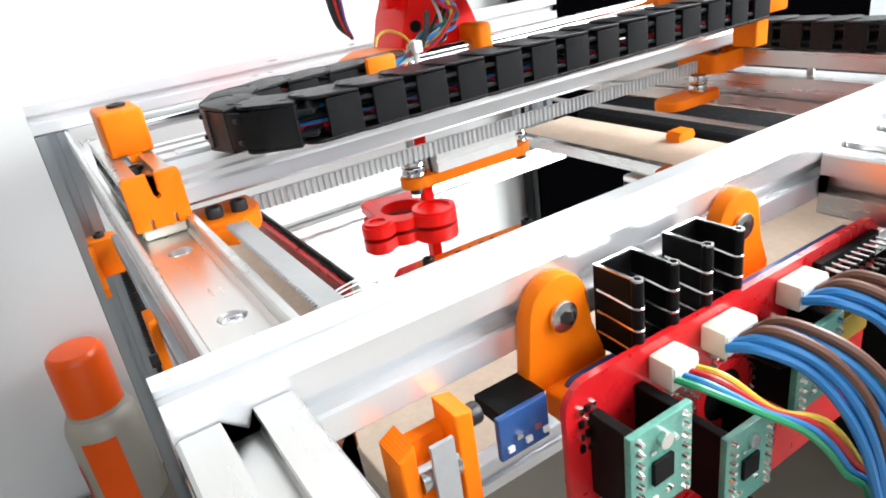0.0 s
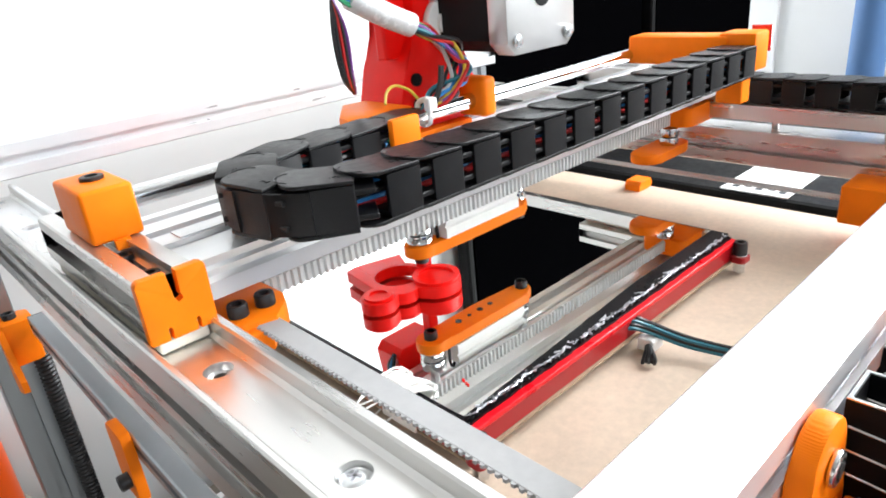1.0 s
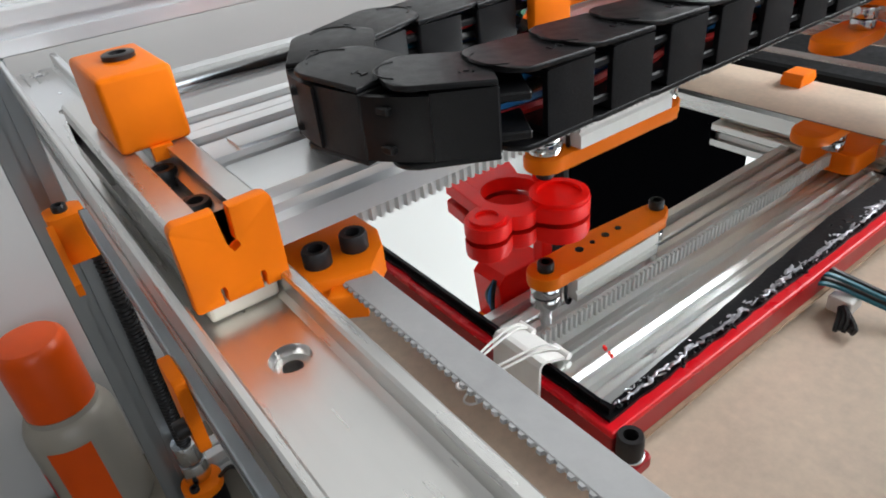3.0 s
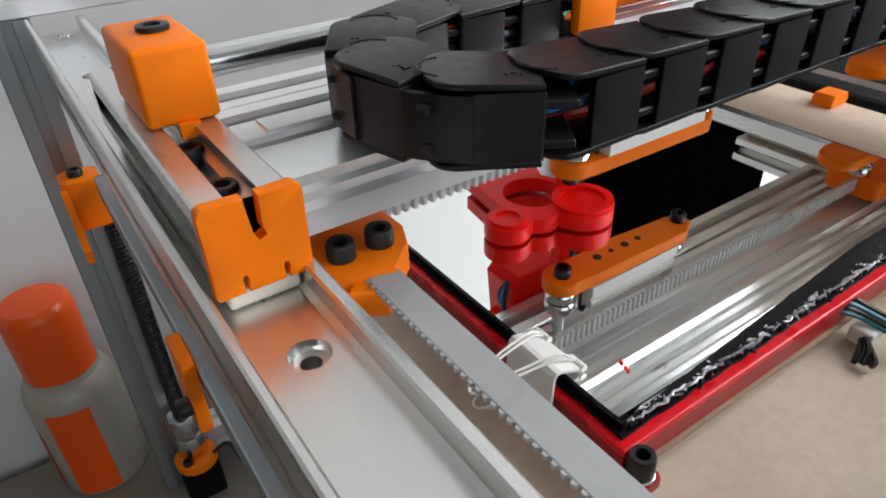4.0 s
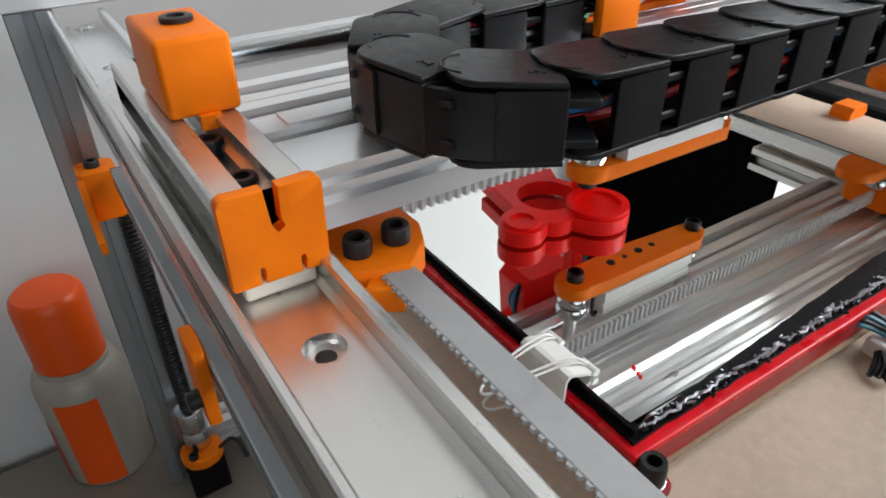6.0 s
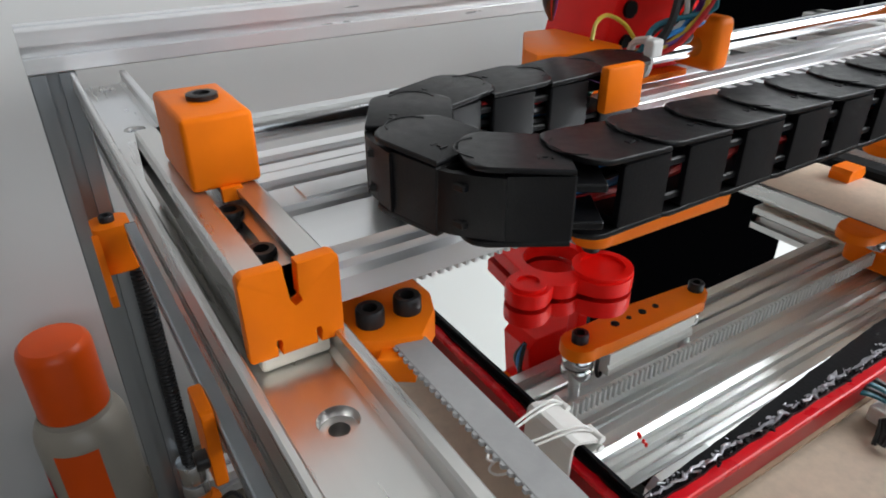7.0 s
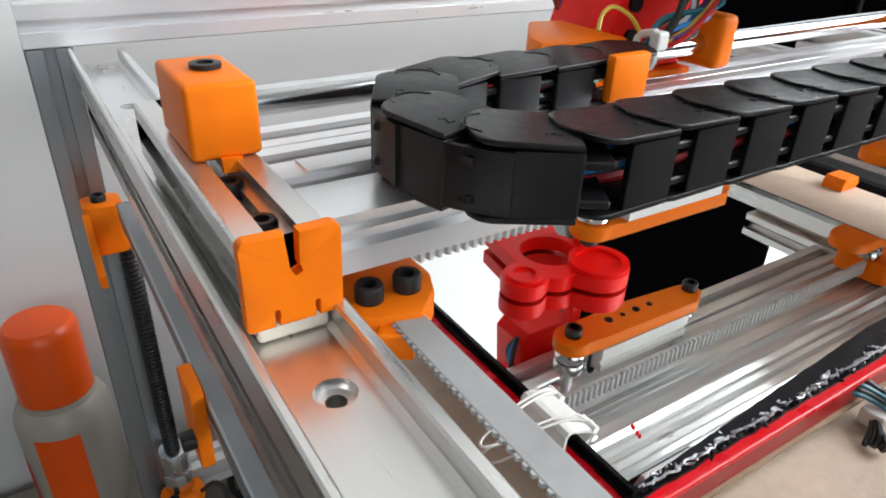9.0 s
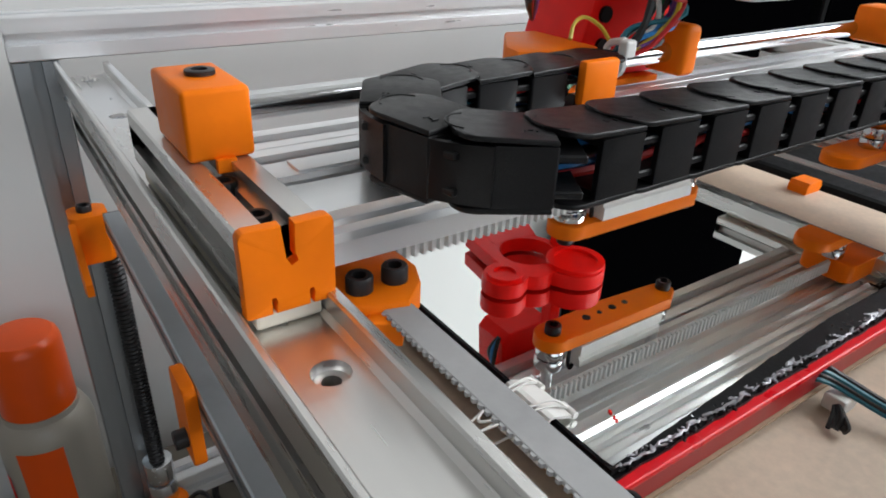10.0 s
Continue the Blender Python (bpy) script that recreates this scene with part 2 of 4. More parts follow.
    return tagged(ob, label, category, kind="structure")


structure("floor", box(B(), -2.0, 1.25, -2.5, WY, -0.70, -0.65), FLOORM, "brown wooden floor below the table", "floor")
structure("ceiling", box(B(), -2.0, 1.25, -2.5, WY, 1.85, 1.9), WALL, "plain white ceiling", "ceiling")
# unseen wall, its dark colour added to cut light bouncing onto the left
structure("wall_west", box(B(), -2.1, -2.0, -2.5, WY, -0.70, 1.9), BOUNCE_CUT, "unseen wall made dark to cut bounced light", "wall")


def wall_with_window(name, axis, lo, hi, at, thick, wa, wb, za, zb):
    bm = B()
    for a, b, z0, z1 in ((lo, wa, -0.7, 1.9), (wb, hi, -0.7, 1.9), (wa, wb, -0.7, za), (wa, wb, zb, 1.9)):
        if axis == "y":
            box(bm, at, at + thick, a, b, z0, z1)
        else:
            box(bm, a, b, at, at + thick, z0, z1)
    return structure(name, bm, WALL, "white painted wall with a window opening", "wall")


wall_with_window("wall_north", "x", -2.1, 1.35, WY, 0.1, 1.03, 1.24, 0.20, 1.40)
wall_with_window("wall_east", "y", -2.5, WY, 1.25, 0.1, -1.2, 0.0, 0.66, 1.58)
# unseen wall; its opening is added for the rear fill lamp
wall_with_window("wall_south", "x", -2.1, 1.35, -2.6, 0.1, -1.2, 0.8, 0.6, 1.7)
GLOW = bpy.data.materials.new("bright_daylight_sky")
GLOW.use_nodes = True
GLOW.node_tree.nodes["Principled BSDF"].inputs["Emission Color"].default_value = (0.93, 0.97, 1.0, 1)
GLOW.node_tree.nodes["Principled BSDF"].inputs["Emission Strength"].default_value = 1.6
structure("backdrop", box(B(), 0.6, 3.2, WY + 0.60, WY + 0.61, -0.5, 2.4), GLOW, "bright plain daylight sky outside the window", "sky")
structure("table_top", box(B(), -0.75, 1.24, -0.75, WY - 0.01, 0.06, 0.10, 0.003), TABLE, "pale cream table top under the machine", "table top")

# ---- the machine frame ----


def holed_floor(bm, x0, x1, y0, y1, z, holes, r, deep):
    """A channel floor with round countersunk holes through it."""
    half = (x1 - x0) / 2
    xc = (x0 + x1) / 2
    cuts = sorted(holes)
    y = y0
    n = 32
    for c in cuts + [None]:
        end = c - half if c is not None else y1
        if end > y:
            bm.faces.new([bm.verts.new(p) for p in ((x0, y, z), (x1, y, z), (x1, end, z), (x0, end, z))])
        if c is None:
            break
        y = c + half
        ring, edge, low, inner, pit = [], [], [], [], []
        for k in range(n):
            a = 2 * math.pi * k / n
            u, v = math.cos(a), math.sin(a)
            s = half / max(abs(u), abs(v))
            ring.append(bm.verts.new((xc + r * u, c + r * v, z)))
            edge.append(bm.verts.new((xc + s * u, c + s * v, z)))
            low.append(bm.verts.new((xc + 0.92 * r * u, c + 0.92 * r * v, z - deep)))
            inner.append(bm.verts.new((xc + 0.5 * r * u, c + 0.5 * r * v, z - deep)))
            pit.append(bm.verts.new((xc + 0.5 * r * u, c + 0.5 * r * v, z - deep - 0.012)))
        for k in range(n):
            j = (k + 1) % n
            bm.faces.new((edge[k], edge[j], ring[j], ring[k]))
            bm.faces.new((ring[k], ring[j], low[j], low[k]))
            bm.faces.new((low[k], low[j], inner[j], inner[k]))
            bm.faces.new((inner[k], inner[j], pit[j], pit[k]))
        bm.faces.new(pit)
    return bm


def channel(name, xc, y0, y1, z, holes, label):
    """A shallow aluminium channel open to the top, lying on a slotted beam."""
    t = thing(name, (xc, y0, z), label, "frame rail", "long side rails of the machine")
    bm = B()
    for sx, w, h, k in ((-1, 0.0125, 0.0074, 0.0021), (1, 0.0106, 0.0058, 0.0030)):
        pts = [(xc + sx * w, z - 0.002), (xc + sx * w, z + h - 0.0006), (xc + sx * (w - 0.0005), z + h), (xc + sx * (w - k + 0.0005), z + h), (xc + sx * (w - k), z + h - 0.0006),
               (xc + sx * (w - k), z + 0.0012), (xc + sx * (w - k - 0.0012), z), (xc + sx * (w - k - 0.0012), z - 0.002)]
        prism(bm, pts, "y", y0, y1)
    box(bm, xc - 0.0091, xc - 0.0063, y0 + 0.0002, y1 - 0.0002, z - 0.002, z - 0.00004)
    holed_floor(bm, xc - 0.0064, xc + 0.0064, y0, y1, z, holes, 0.0039, 0.0022)
    bmesh.ops.remove_doubles(bm, verts=bm.verts, dist=0.00002)
    part("channel", bm, ALUY, t, smooth=True)
    part("slotted_beam", prism(B(), slotted(xc - 0.0095, xc + 0.0095, z - 0.030, z - 0.0092, left=(z - 0.0196,), right=(z - 0.0196,)), "y", y0, y1), ALUY, t, "brushed slotted aluminium beam", smooth=True)
    part("spacer_bar", box(B(), xc - 0.0115, xc + 0.0098, y0, y1, z - 0.0090, z - 0.0086 + 0.0002, 0), ALUY, t)
    return t


def pan_screw(at, r=0.0036):
    t = thing("cross_head_screw", at, "zinc cross-head screw sunk in the aluminium channel", "screw", "cross-head screws along the rails")
    bm = B()
    n = 24
    rings = []
    for rad, z in ((r, 0), (r, 0.0006), (r * 0.85, 0.0012), (r * 0.5, 0.0016), (0.0002, 0.0017)):
        rings.append([bm.verts.new((at[0] + rad * math.cos(2 * math.pi * k / n), at[1] + rad * math.sin(2 * math.pi * k / n), at[2] + z)) for k in range(n)])
    bm.faces.new(rings[0][::-1])
    bm.faces.new(rings[-1])
    for a, b in zip(rings, rings[1:]):
        for k in range(n):
            bm.faces.new((a[k], a[(k + 1) % n], b[(k + 1) % n], b[k]))
    part("head", bm, ZINC, t, smooth=True)
    # darker raised bars stand in for the shade of a cut cross
    bm = B()
    for a in (35, 125):
        m = Matrix.Translation(Vector(at) + Vector((0, 0, 0.00145))) @ Matrix.Rotation(radians(a), 4, "Z") @ Matrix.Diagonal((r * 0.85, r * 0.20, 0.0006, 1))
        bmesh.ops.create_cube(bm, size=1, matrix=m)
    part("cross_recess", bm, FOIL, t, "raised cross bars, darkened for a recess's shade")
    return t


HOLES = [-0.058, 0.0, 0.061, 0.122, 0.182, 0.245]
channel("side_rail", 0.0, -0.104, 0.254, 0.400, HOLES, "brushed aluminium channel rail with sunk screw holes")
channel("side_rail", 0.352, -0.104, 0.254, 0.392, HOLES, "brushed aluminium channel rail with sunk screw holes")
for hy in (-0.058, 0.182, 0.245):
    pan_screw((0.0, hy, 0.3979))
    pan_screw((0.352, hy, 0.3899))


def beam(name, axis, a, b, u0, u1, z0, z1, label, slots=True, material=None, group="slotted beams of the frame"):
    uc, zc = (u0 + u1) / 2, (z0 + z1) / 2
    t = thing(name, {"x": (a, uc, z0), "y": (uc, a, z0), "z": (u0, z0, a)}[axis], label, "aluminium beam", group)
    wide = (u1 - u0) > 1.6 * (z1 - z0)
    tops = (u0 + (u1 - u0) * 0.25, u0 + (u1 - u0) * 0.75) if wide else (uc,)
    # uprights take the darkened copy, with their shade in the tone
    part("extrusion", prism(B(), slotted(u0, u1, z0, z1, top=tops, bottom=tops, left=(zc,), right=(zc,)), axis, a, b), material or (ALUX_LIT if axis == "x" else ALUY if axis == "y" else ALUZ_SHADED), t, smooth=True)
    return t


# back cross beam, corner posts, front cross beam and the beams towards the front
beam("back_beam", "x", -0.0285, 0.392, 0.256, 0.276, 0.4075, 0.4265, "brushed aluminium slotted cross beam along the back")
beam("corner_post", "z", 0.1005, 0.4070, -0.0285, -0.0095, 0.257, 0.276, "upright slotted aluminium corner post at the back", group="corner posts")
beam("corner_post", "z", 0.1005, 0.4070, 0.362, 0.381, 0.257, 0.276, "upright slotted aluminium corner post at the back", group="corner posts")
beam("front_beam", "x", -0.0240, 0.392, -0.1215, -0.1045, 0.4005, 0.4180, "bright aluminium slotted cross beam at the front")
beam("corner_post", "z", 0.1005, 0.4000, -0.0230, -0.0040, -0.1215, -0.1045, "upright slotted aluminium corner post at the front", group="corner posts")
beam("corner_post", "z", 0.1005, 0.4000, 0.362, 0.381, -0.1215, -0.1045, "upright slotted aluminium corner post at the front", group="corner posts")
beam("front_arm", "y", -0.30, -0.1220, -0.0238, -0.0045, 0.3985, 0.4150, "aluminium slotted beam reaching forward from the corner", group="arms towards the front")
beam("front_arm", "y", -0.36, -0.1220, 0.146, 0.181, 0.3965, 0.4140, "double-slotted aluminium beam reaching forward", group="arms towards the front")
beam("front_arm", "y", -0.36, -0.1220, 0.370, 0.389, 0.3965, 0.4140, "double-slotted aluminium beam reaching forward", group="arms towards the front")
beam("lower_beam", "x", -0.0040, 0.362, 0.257, 0.276, 0.118, 0.137, "aluminium slotted beam low at the back")

# lower rails that carry the bed, at both sides
for xc in (-0.0055,):
    t = thing("bed_side_rail", (xc, -0.09, 0.335), "aluminium rail carrying the lifting bed, darkened for shade", "frame rail", "rails beside the bed")
    # lower rail uses the darkened copy too, painting in shade below the channel
    part("extrusion", prism(B(), slotted(xc - 0.0038, xc + 0.0038, 0.335, 0.345, left=(0.340,), w=0.003, cav=0.005, deep=0.0025, lip=0.001), "y", -0.095, 0.222), ALUZ_SHADED, t, smooth=True)
    for ey in (-0.0962, 0.2222):
        part("end_plate", box(B(), xc - 0.0036, xc + 0.0036, ey, ey + 0.001, 0.3352, 0.3448), OXIDE, t, "dark end plate")


def rail_bracket(y):
    t = thing("rail_bracket", (-0.017, y, 0.318), "orange printed bracket with a black screw on the lower rail", "bracket", "orange brackets on the lower rail")
    part("body", prism(B(), rounded(-0.0225, -0.006, y - 0.006, y + 0.010, 0.003), "z", 0.318, 0.342, 0.0006), ORANGE, t, smooth=True)
    part("foot", prism(B(), [(y - 0.0055, 0.340), (y - 0.0135, 0.330), (y - 0.026, 0.318), (y - 0.026, 0.312), (y - 0.010, 0.306), (y - 0.0055, 0.316)], "x", -0.0235, -0.0205), ORANGE, t)
    cap_screw((-0.0150, y + 0.003, 0.3415), parent=t, r=0.0034, h=0.0035)
    return t


rail_bracket(0.234)


def rail_clamp(y):
    t = thing("rail_clamp", (-0.0165, y, 0.318), "orange printed clamp on the outer side of the lower rail", "clamp")
    part("body", prism(B(), rounded(y - 0.009, y + 0.008, 0.316, 0.3465, 0.0025), "x", -0.0133, -0.0094, 0.0005), ORANGE, t, smooth=True)
    cap_screw((-0.0133, y - 0.003, 0.325), (-1, 0, 0), parent=t, r=0.0032, h=0.004)
    return t


rail_clamp(0.085)


def lead_screw(x, y):
    t = thing("lead_screw", (x, y, 0.1), "black threaded lead screw with a steel coupling", "lead screw")
    bm = B()
    n, turns, pitch = 12, 62, 0.0026
    r0, r1 = 0.0040, 0.0048
    prev = None
    for k in range(turns * 2):
        ring = [bm.verts.new((x + (r1 if k % 2 else r0) * math.cos(2 * math.pi * j / n), y + (r1 if k % 2 else r0) * math.sin(2 * math.pi * j / n), 0.165 + pitch * (k / 2 + j / n))) for j in range(n)]
        if prev:
            for j in range(n):
                bm.faces.new((prev[j], prev[(j + 1) % n], ring[(j + 1) % n], ring[j]))
        prev = ring
    part("threaded_rod", bm, OXIDE, t, smooth=True)
    c = part("coupling", cyl(cyl(B(), (x, y, 0.138), (x, y, 0.153), 0.0085, 24, bev=0.0008), (x, y, 0.155), (x, y, 0.170), 0.0085, 24, bev=0.0008), ZINC, t, "silver clamp coupling", smooth=True)
    part("flange", prism(B(), stadium(x - 0.013, x + 0.013, y - 0.004, 0.012), "z", 0.130, 0.137, 0.0006), ORANGE, t, "orange printed flange", smooth=True)
    part("motor_mount", box(B(), x - 0.012, x + 0.012, y - 0.012, y + 0.012, 0.1005, 0.1295, 0.002), BLACK, t, "black motor below")
    cap_screw((x - 0.006, y - 0.010, 0.137), parent=t, r=0.003)
    return t


lead_screw(-0.0064, 0.2475)
t = thing("hex_key", (0.01, 0.228, 0.138), "black bent hex key resting on the flange", "tool")
part("rod", tube(B(), [(0.004, 0.236, 0.1385), (0.010, 0.228, 0.150), (0.014, 0.222, 0.150), (0.016, 0.218, 0.140)], 0.0014, 6, 4), OXIDE, t, smooth=True)
t = thing("loose_cable", (0.03, 0.27, 0.1), "black cable lying in a loop on the table", "cable")
part("cable", tube(B(), [(0.000, 0.262, 0.128), (0.010, 0.270, 0.110), (0.022, 0.288, 0.103), (0.040, 0.300, 0.103), (0.056, 0.290, 0.103), (0.050, 0.272, 0.103), (0.030, 0.272, 0.106), (0.030, 0.250, 0.103), (0.07, 0.215, 0.103), (0.14, 0.22, 0.103)], 0.0024, 8), WIRE["black"], t, smooth=True)

# ---- bed ----
bed_top = 0.3425
t = thing("bed_board", (0.19, 0.05, 0.322), "tan particle board under the heated bed", "board")
part("board", box(B(), 0.028, 0.360, -0.073, 0.215, 0.322, 0.332, 0.0006), MDF, t)
part("edge_profile", prism(B(), slotted(-0.0805, -0.0738, 0.3215, 0.3335, left=(0.3275,), w=0.003, cav=0.005, deep=0.002, lip=0.0009), "x", 0.028, 0.360), ALUX_LIT, t, "aluminium strip along the board's front edge", smooth=True)
t = thing("board_clip", (0.352, 0.090, 0.332), "small orange printed clip on the board's edge", "clip")
part("body", prism(B(), [(0.343, 0.3322), (0.358, 0.3322), (0.360, 0.335), (0.358, 0.339), (0.345, 0.339), (0.343, 0.3365)], "y", 0.083, 0.095, 0.0006), ORANGE, t)

BX0, BX1, BY0, BY1 = 0.0640, 0.2622, -0.0205, 0.161
t = thing("heated_bed", (0.17, 0.08, 0.334), "red heated bed board with black backing and corner bolts", "heated bed")
part("heater_board", box(B(), BX0, BX1, BY0, BY1, 0.3466, 0.3488, 0.0006), RED_BED, t)
part("lower_sheet", box(B(), BX0 + 0.0006, BX1 - 0.0006, BY0 + 0.0006, BY1, 0.3388, 0.3465, 0.0005), RED_LOW, t, "darker red lower sheet")
part("cut_edge", box(B(), BX0 + 0.0002, BX1, BY0 - 0.0004, BY1, 0.3378, 0.3387), MDFE, t, "pale cut edge")
random.seed(4)


def ragged(x0, x1, y0, y1, amp, n):
    """A rectangle whose edges wander in and out."""
    out = []
    for (a, b), (c, d), k in (((x0, y0), (x1, y0), n), ((x1, y0), (x1, y1), n), ((x1, y1), (x0, y1), n), ((x0, y1), (x0, y0), n)):
        for i in range(k):
            f = i / k
            out.append((a + (c - a) * f + random.uniform(-amp, amp), b + (d - b) * f + random.uniform(-amp, amp)))
    return out


MX0, MX1, MY0, MY1, MZ = 0.0675, 0.2600, -0.0162, 0.160, 0.3520
part("backing", prism(B(), ragged(MX0 - 0.0012, MX1 + 0.001, MY0 - 0.0012, MY1 + 0.001, 0.0003, 50), "z", 0.3489, MZ - 0.0021), TAPE, t, "ragged black backing sheet")
for bx, by in ((0.0668, -0.0235), (0.2590, -0.0235), (0.0668, 0.166), (0.2590, 0.166)):
    if by < 0:
        part("corner_lug", prism(B(), rounded(bx - 0.0042, bx + 0.0042, by - 0.0040, BY0 + 0.0004, 0.0015), "z", 0.3390, 0.3420, 0.0004), RED_LOW, t)
    z = 0.3421 if by < 0 else 0.3489
    part("standoff", cyl(B(), (bx, by, 0.3331), (bx, by, 0.3388), 0.0030, 6), ZINC, t, "zinc nut", smooth=True)
    part("washer", cyl(B(), (bx, by, z), (bx, by, z + 0.0009), 0.0038, 24, bev=0.0002), ZINC, t, "zinc washer", smooth=True)
    cap_screw((bx, by, z + 0.0010), parent=t, r=0.0034, h=0.0062)
t = thing("mirror_plate", (0.16, 0.07, MZ - 0.002), "rectangular mirror lying on the heated bed as print plate", "mirror")
random.seed(9)
part("glass_edge", prism(B(), ragged(MX0, MX1, MY0, MY1, 0.00015, 40), "z", MZ - 0.0020, MZ - 0.0001), DARK_REFLECT, t, "dark glass whose front wedge paints in a black reflection")
# silvering steps back in a bitten wedge; the dark glass paints a black reflection
n = 90
edge = [(MX0 + 0.0010, MY1), (MX0 + 0.0010, MY0 + 0.0040)]
for k in range(n + 1):
    bite = abs(random.gauss(0, 0.00012))
    edge.append((MX0 + 0.0014 + (MX1 - MX0 - 0.0026) * k / n, MY0 + 0.0008 + bite + 0.0075 * min(1.0, k / n * 1.6)))
edge += [(MX1 - 0.0010, MY1)]
part("silvering", prism(B(), edge, "z", MZ, MZ + 0.00003), MIRROR, t, "mirror surface cut back in a wedge along the front")
# crumpled foil and glue along the front edge
bm = B()
for i in range(260):
    f = random.random()
    fx = MX0 + 0.002 + (MX1 - MX0 - 0.004) * f
    fy = MY0 + 0.0001 + random.gauss(0, 0.0006) + 0.0005 * math.sin(f * 47)
    sc = random.uniform(0.0003, 0.0008) * (2.0 if random.random() < 0.15 else 1)
    m = Matrix.Translation((fx, fy, MZ - 0.0008 + random.uniform(0, 0.0012))) @ Euler((random.uniform(-0.6, 0.6), random.uniform(-0.6, 0.6), random.gauss(0, 0.5))).to_matrix().to_4x4() @ Matrix.Diagonal((sc * random.uniform(0.9, 2.6), sc * 0.5, sc * 0.45, 1))
    bmesh.ops.create_icosphere(bm, subdivisions=1, radius=1, matrix=m)
for a, b in ((0.03, 0.30), (0.34, 0.62), (0.66, 0.97)):
    n = 40
    tube(bm, [(MX0 + (MX1 - MX0) * (a + (b - a) * k / n) + random.gauss(0, 0.0001), MY0 - 0.0002 + random.gauss(0, 0.0004), MZ - 0.0006 + random.uniform(0, 0.0007)) for k in range(n + 1)], 0.0004, 5, 2)
tagged(part("foil_rim", bm, FOIL, t, "crumpled silver foil along the edge"), kind="stuff")
bm = B()
for i in range(260):
    f = random.random()
    fx = MX0 + 0.001 + (MX1 - MX0 - 0.002) * f
    fy = MY0 - 0.0004 + random.gauss(0, 0.0006)
    sc = random.uniform(0.0003, 0.0008)
    m = Matrix.Translation((fx, fy, MZ - 0.0014)) @ Euler((0, 0, random.uniform(0, 3.1))).to_matrix().to_4x4() @ Matrix.Diagonal((sc * random.uniform(0.7, 2.2), sc * 0.8, sc * 0.7, 1))
    bmesh.ops.create_icosphere(bm, subdivisions=1, radius=1, matrix=m)
tagged(part("glue_rim", bm, TAPE, t, "black glue beads along the edge"), kind="stuff")
t = scaled(thing("plastic_scrap", (0.09, 0.0, 0.3427), "tiny red scraps of plastic on the mirror", "scrap"), 0.931)
bm = B()
for dx, dy in ((0, 0), (0.0004, 0.0013), (0.0010, 0.0032), (0.0013, 0.004)):
    box(bm, 0.0905 + dx, 0.0913 + dx, 0.0012 + dy, 0.0021 + dy, 0.34262, 0.34315, 0.0002)
part("scrap", bm, RED, t)


def binder_clip():
    t = scaled(thing("binder_clip", (0.072, 0.020, 0.339), "white steel binder clip with wire handles on the bed edge", "binder clip"), 0.931)
    y0, y1 = 0.0090, 0.0285
    part("spring", prism(B(), [(0.0805, 0.3432), (0.0805, 0.3440), (0.0785, 0.3450), (0.0722, 0.3474), (0.0704, 0.3474), (0.0692, 0.3462), (0.0684, 0.3300), (0.0692, 0.3300), (0.0700, 0.3456), (0.0708, 0.3466), (0.0720, 0.3466), (0.0780, 0.3441), (0.0795, 0.3432)], "y", y0, y1), WHITEP, t, "folded white spring steel")
    part("hinge_roll", cyl(cyl(B(), (0.0805, y0 - 0.0005, 0.3442), (0.0805, y0 + 0.0055, 0.3442), 0.0012, 12), (0.0805, y1 - 0.0055, 0.3442), (0.0805, y1 + 0.0005, 0.3442), 0.0012, 12), WHITEP, t, smooth=True)
    for za, xe in ((0.3466, 0.0480), (0.3486, 0.0520)):
        yc = (y0 + y1) / 2
        part("wire_handle", tube(B(), [(0.0805, y0 + 0.003, 0.3448), (0.074, yc - 0.0058, za + 0.0012), (0.062, yc - 0.0042, za + 0.0012), (xe + 0.003, yc - 0.0022, za), (xe, yc, za - 0.0005), (xe + 0.003, yc + 0.0022, za), (0.062, yc + 0.0042, za + 0.0012), (0.074, yc + 0.0058, za + 0.0012), (0.0805, y1 - 0.003, 0.3448)], 0.00042, 8, 5), WHITEP, t, "thin bent wire handle", smooth=True)
    part("wire_handle", tube(B(), [(0.0690, 0.0225, 0.3310), (0.0602, 0.0240, 0.3290), (0.0572, 0.0275, 0.3268), (0.0584, 0.0305, 0.3272), (0.0690, 0.0300, 0.3310)], 0.00042, 8, 5), WHITEP, t, "thin bent wire handle", smooth=True)
    return t


binder_clip()


def bed_cable():
    t = thing("bed_cable", (0.165, -0.035, 0.333), "bundle of bed wires with a white connector on the board", "cable")
    part("solder_pad", box(B(), 0.162, 0.171, -0.0160, -0.0125, 0.3386, 0.3394, 0.0003), SOLDER, t, "soldered pad")
    part("connector", box(B(), 0.1640, 0.1730, -0.0300, -0.0225, 0.3335, 0.3395, 0.001), WHITEP, t, "white plug")
    for i, (c, dz) in enumerate((("teal", 0), ("black", 0.0012), ("teal", 0.0022), ("blue", 0.0008), ("black", 0.003), ("brown", 0.002))):
        o = 0.0012 * i
        part("wire", tube(B(), [(0.164 + o, -0.0140, 0.3398), (0.162 + o, -0.0195, 0.3435 + dz), (0.167 + 0.6 * o, -0.0245, 0.3415 + dz), (0.173 + 0.5 * o, -0.041, 0.337 + dz), (0.180 + 0.3 * o, -0.066, 0.336 + dz), (0.180 + o, -0.080, 0.337 + dz), (0.172 + o, -0.088, 0.325), (0.160 + o, -0.090, 0.29), (0.155 + o, -0.088, 0.22), (0.15 + o, -0.08, 0.105)], 0.0009, 6, 6), WIRE[c], t, smooth=True)
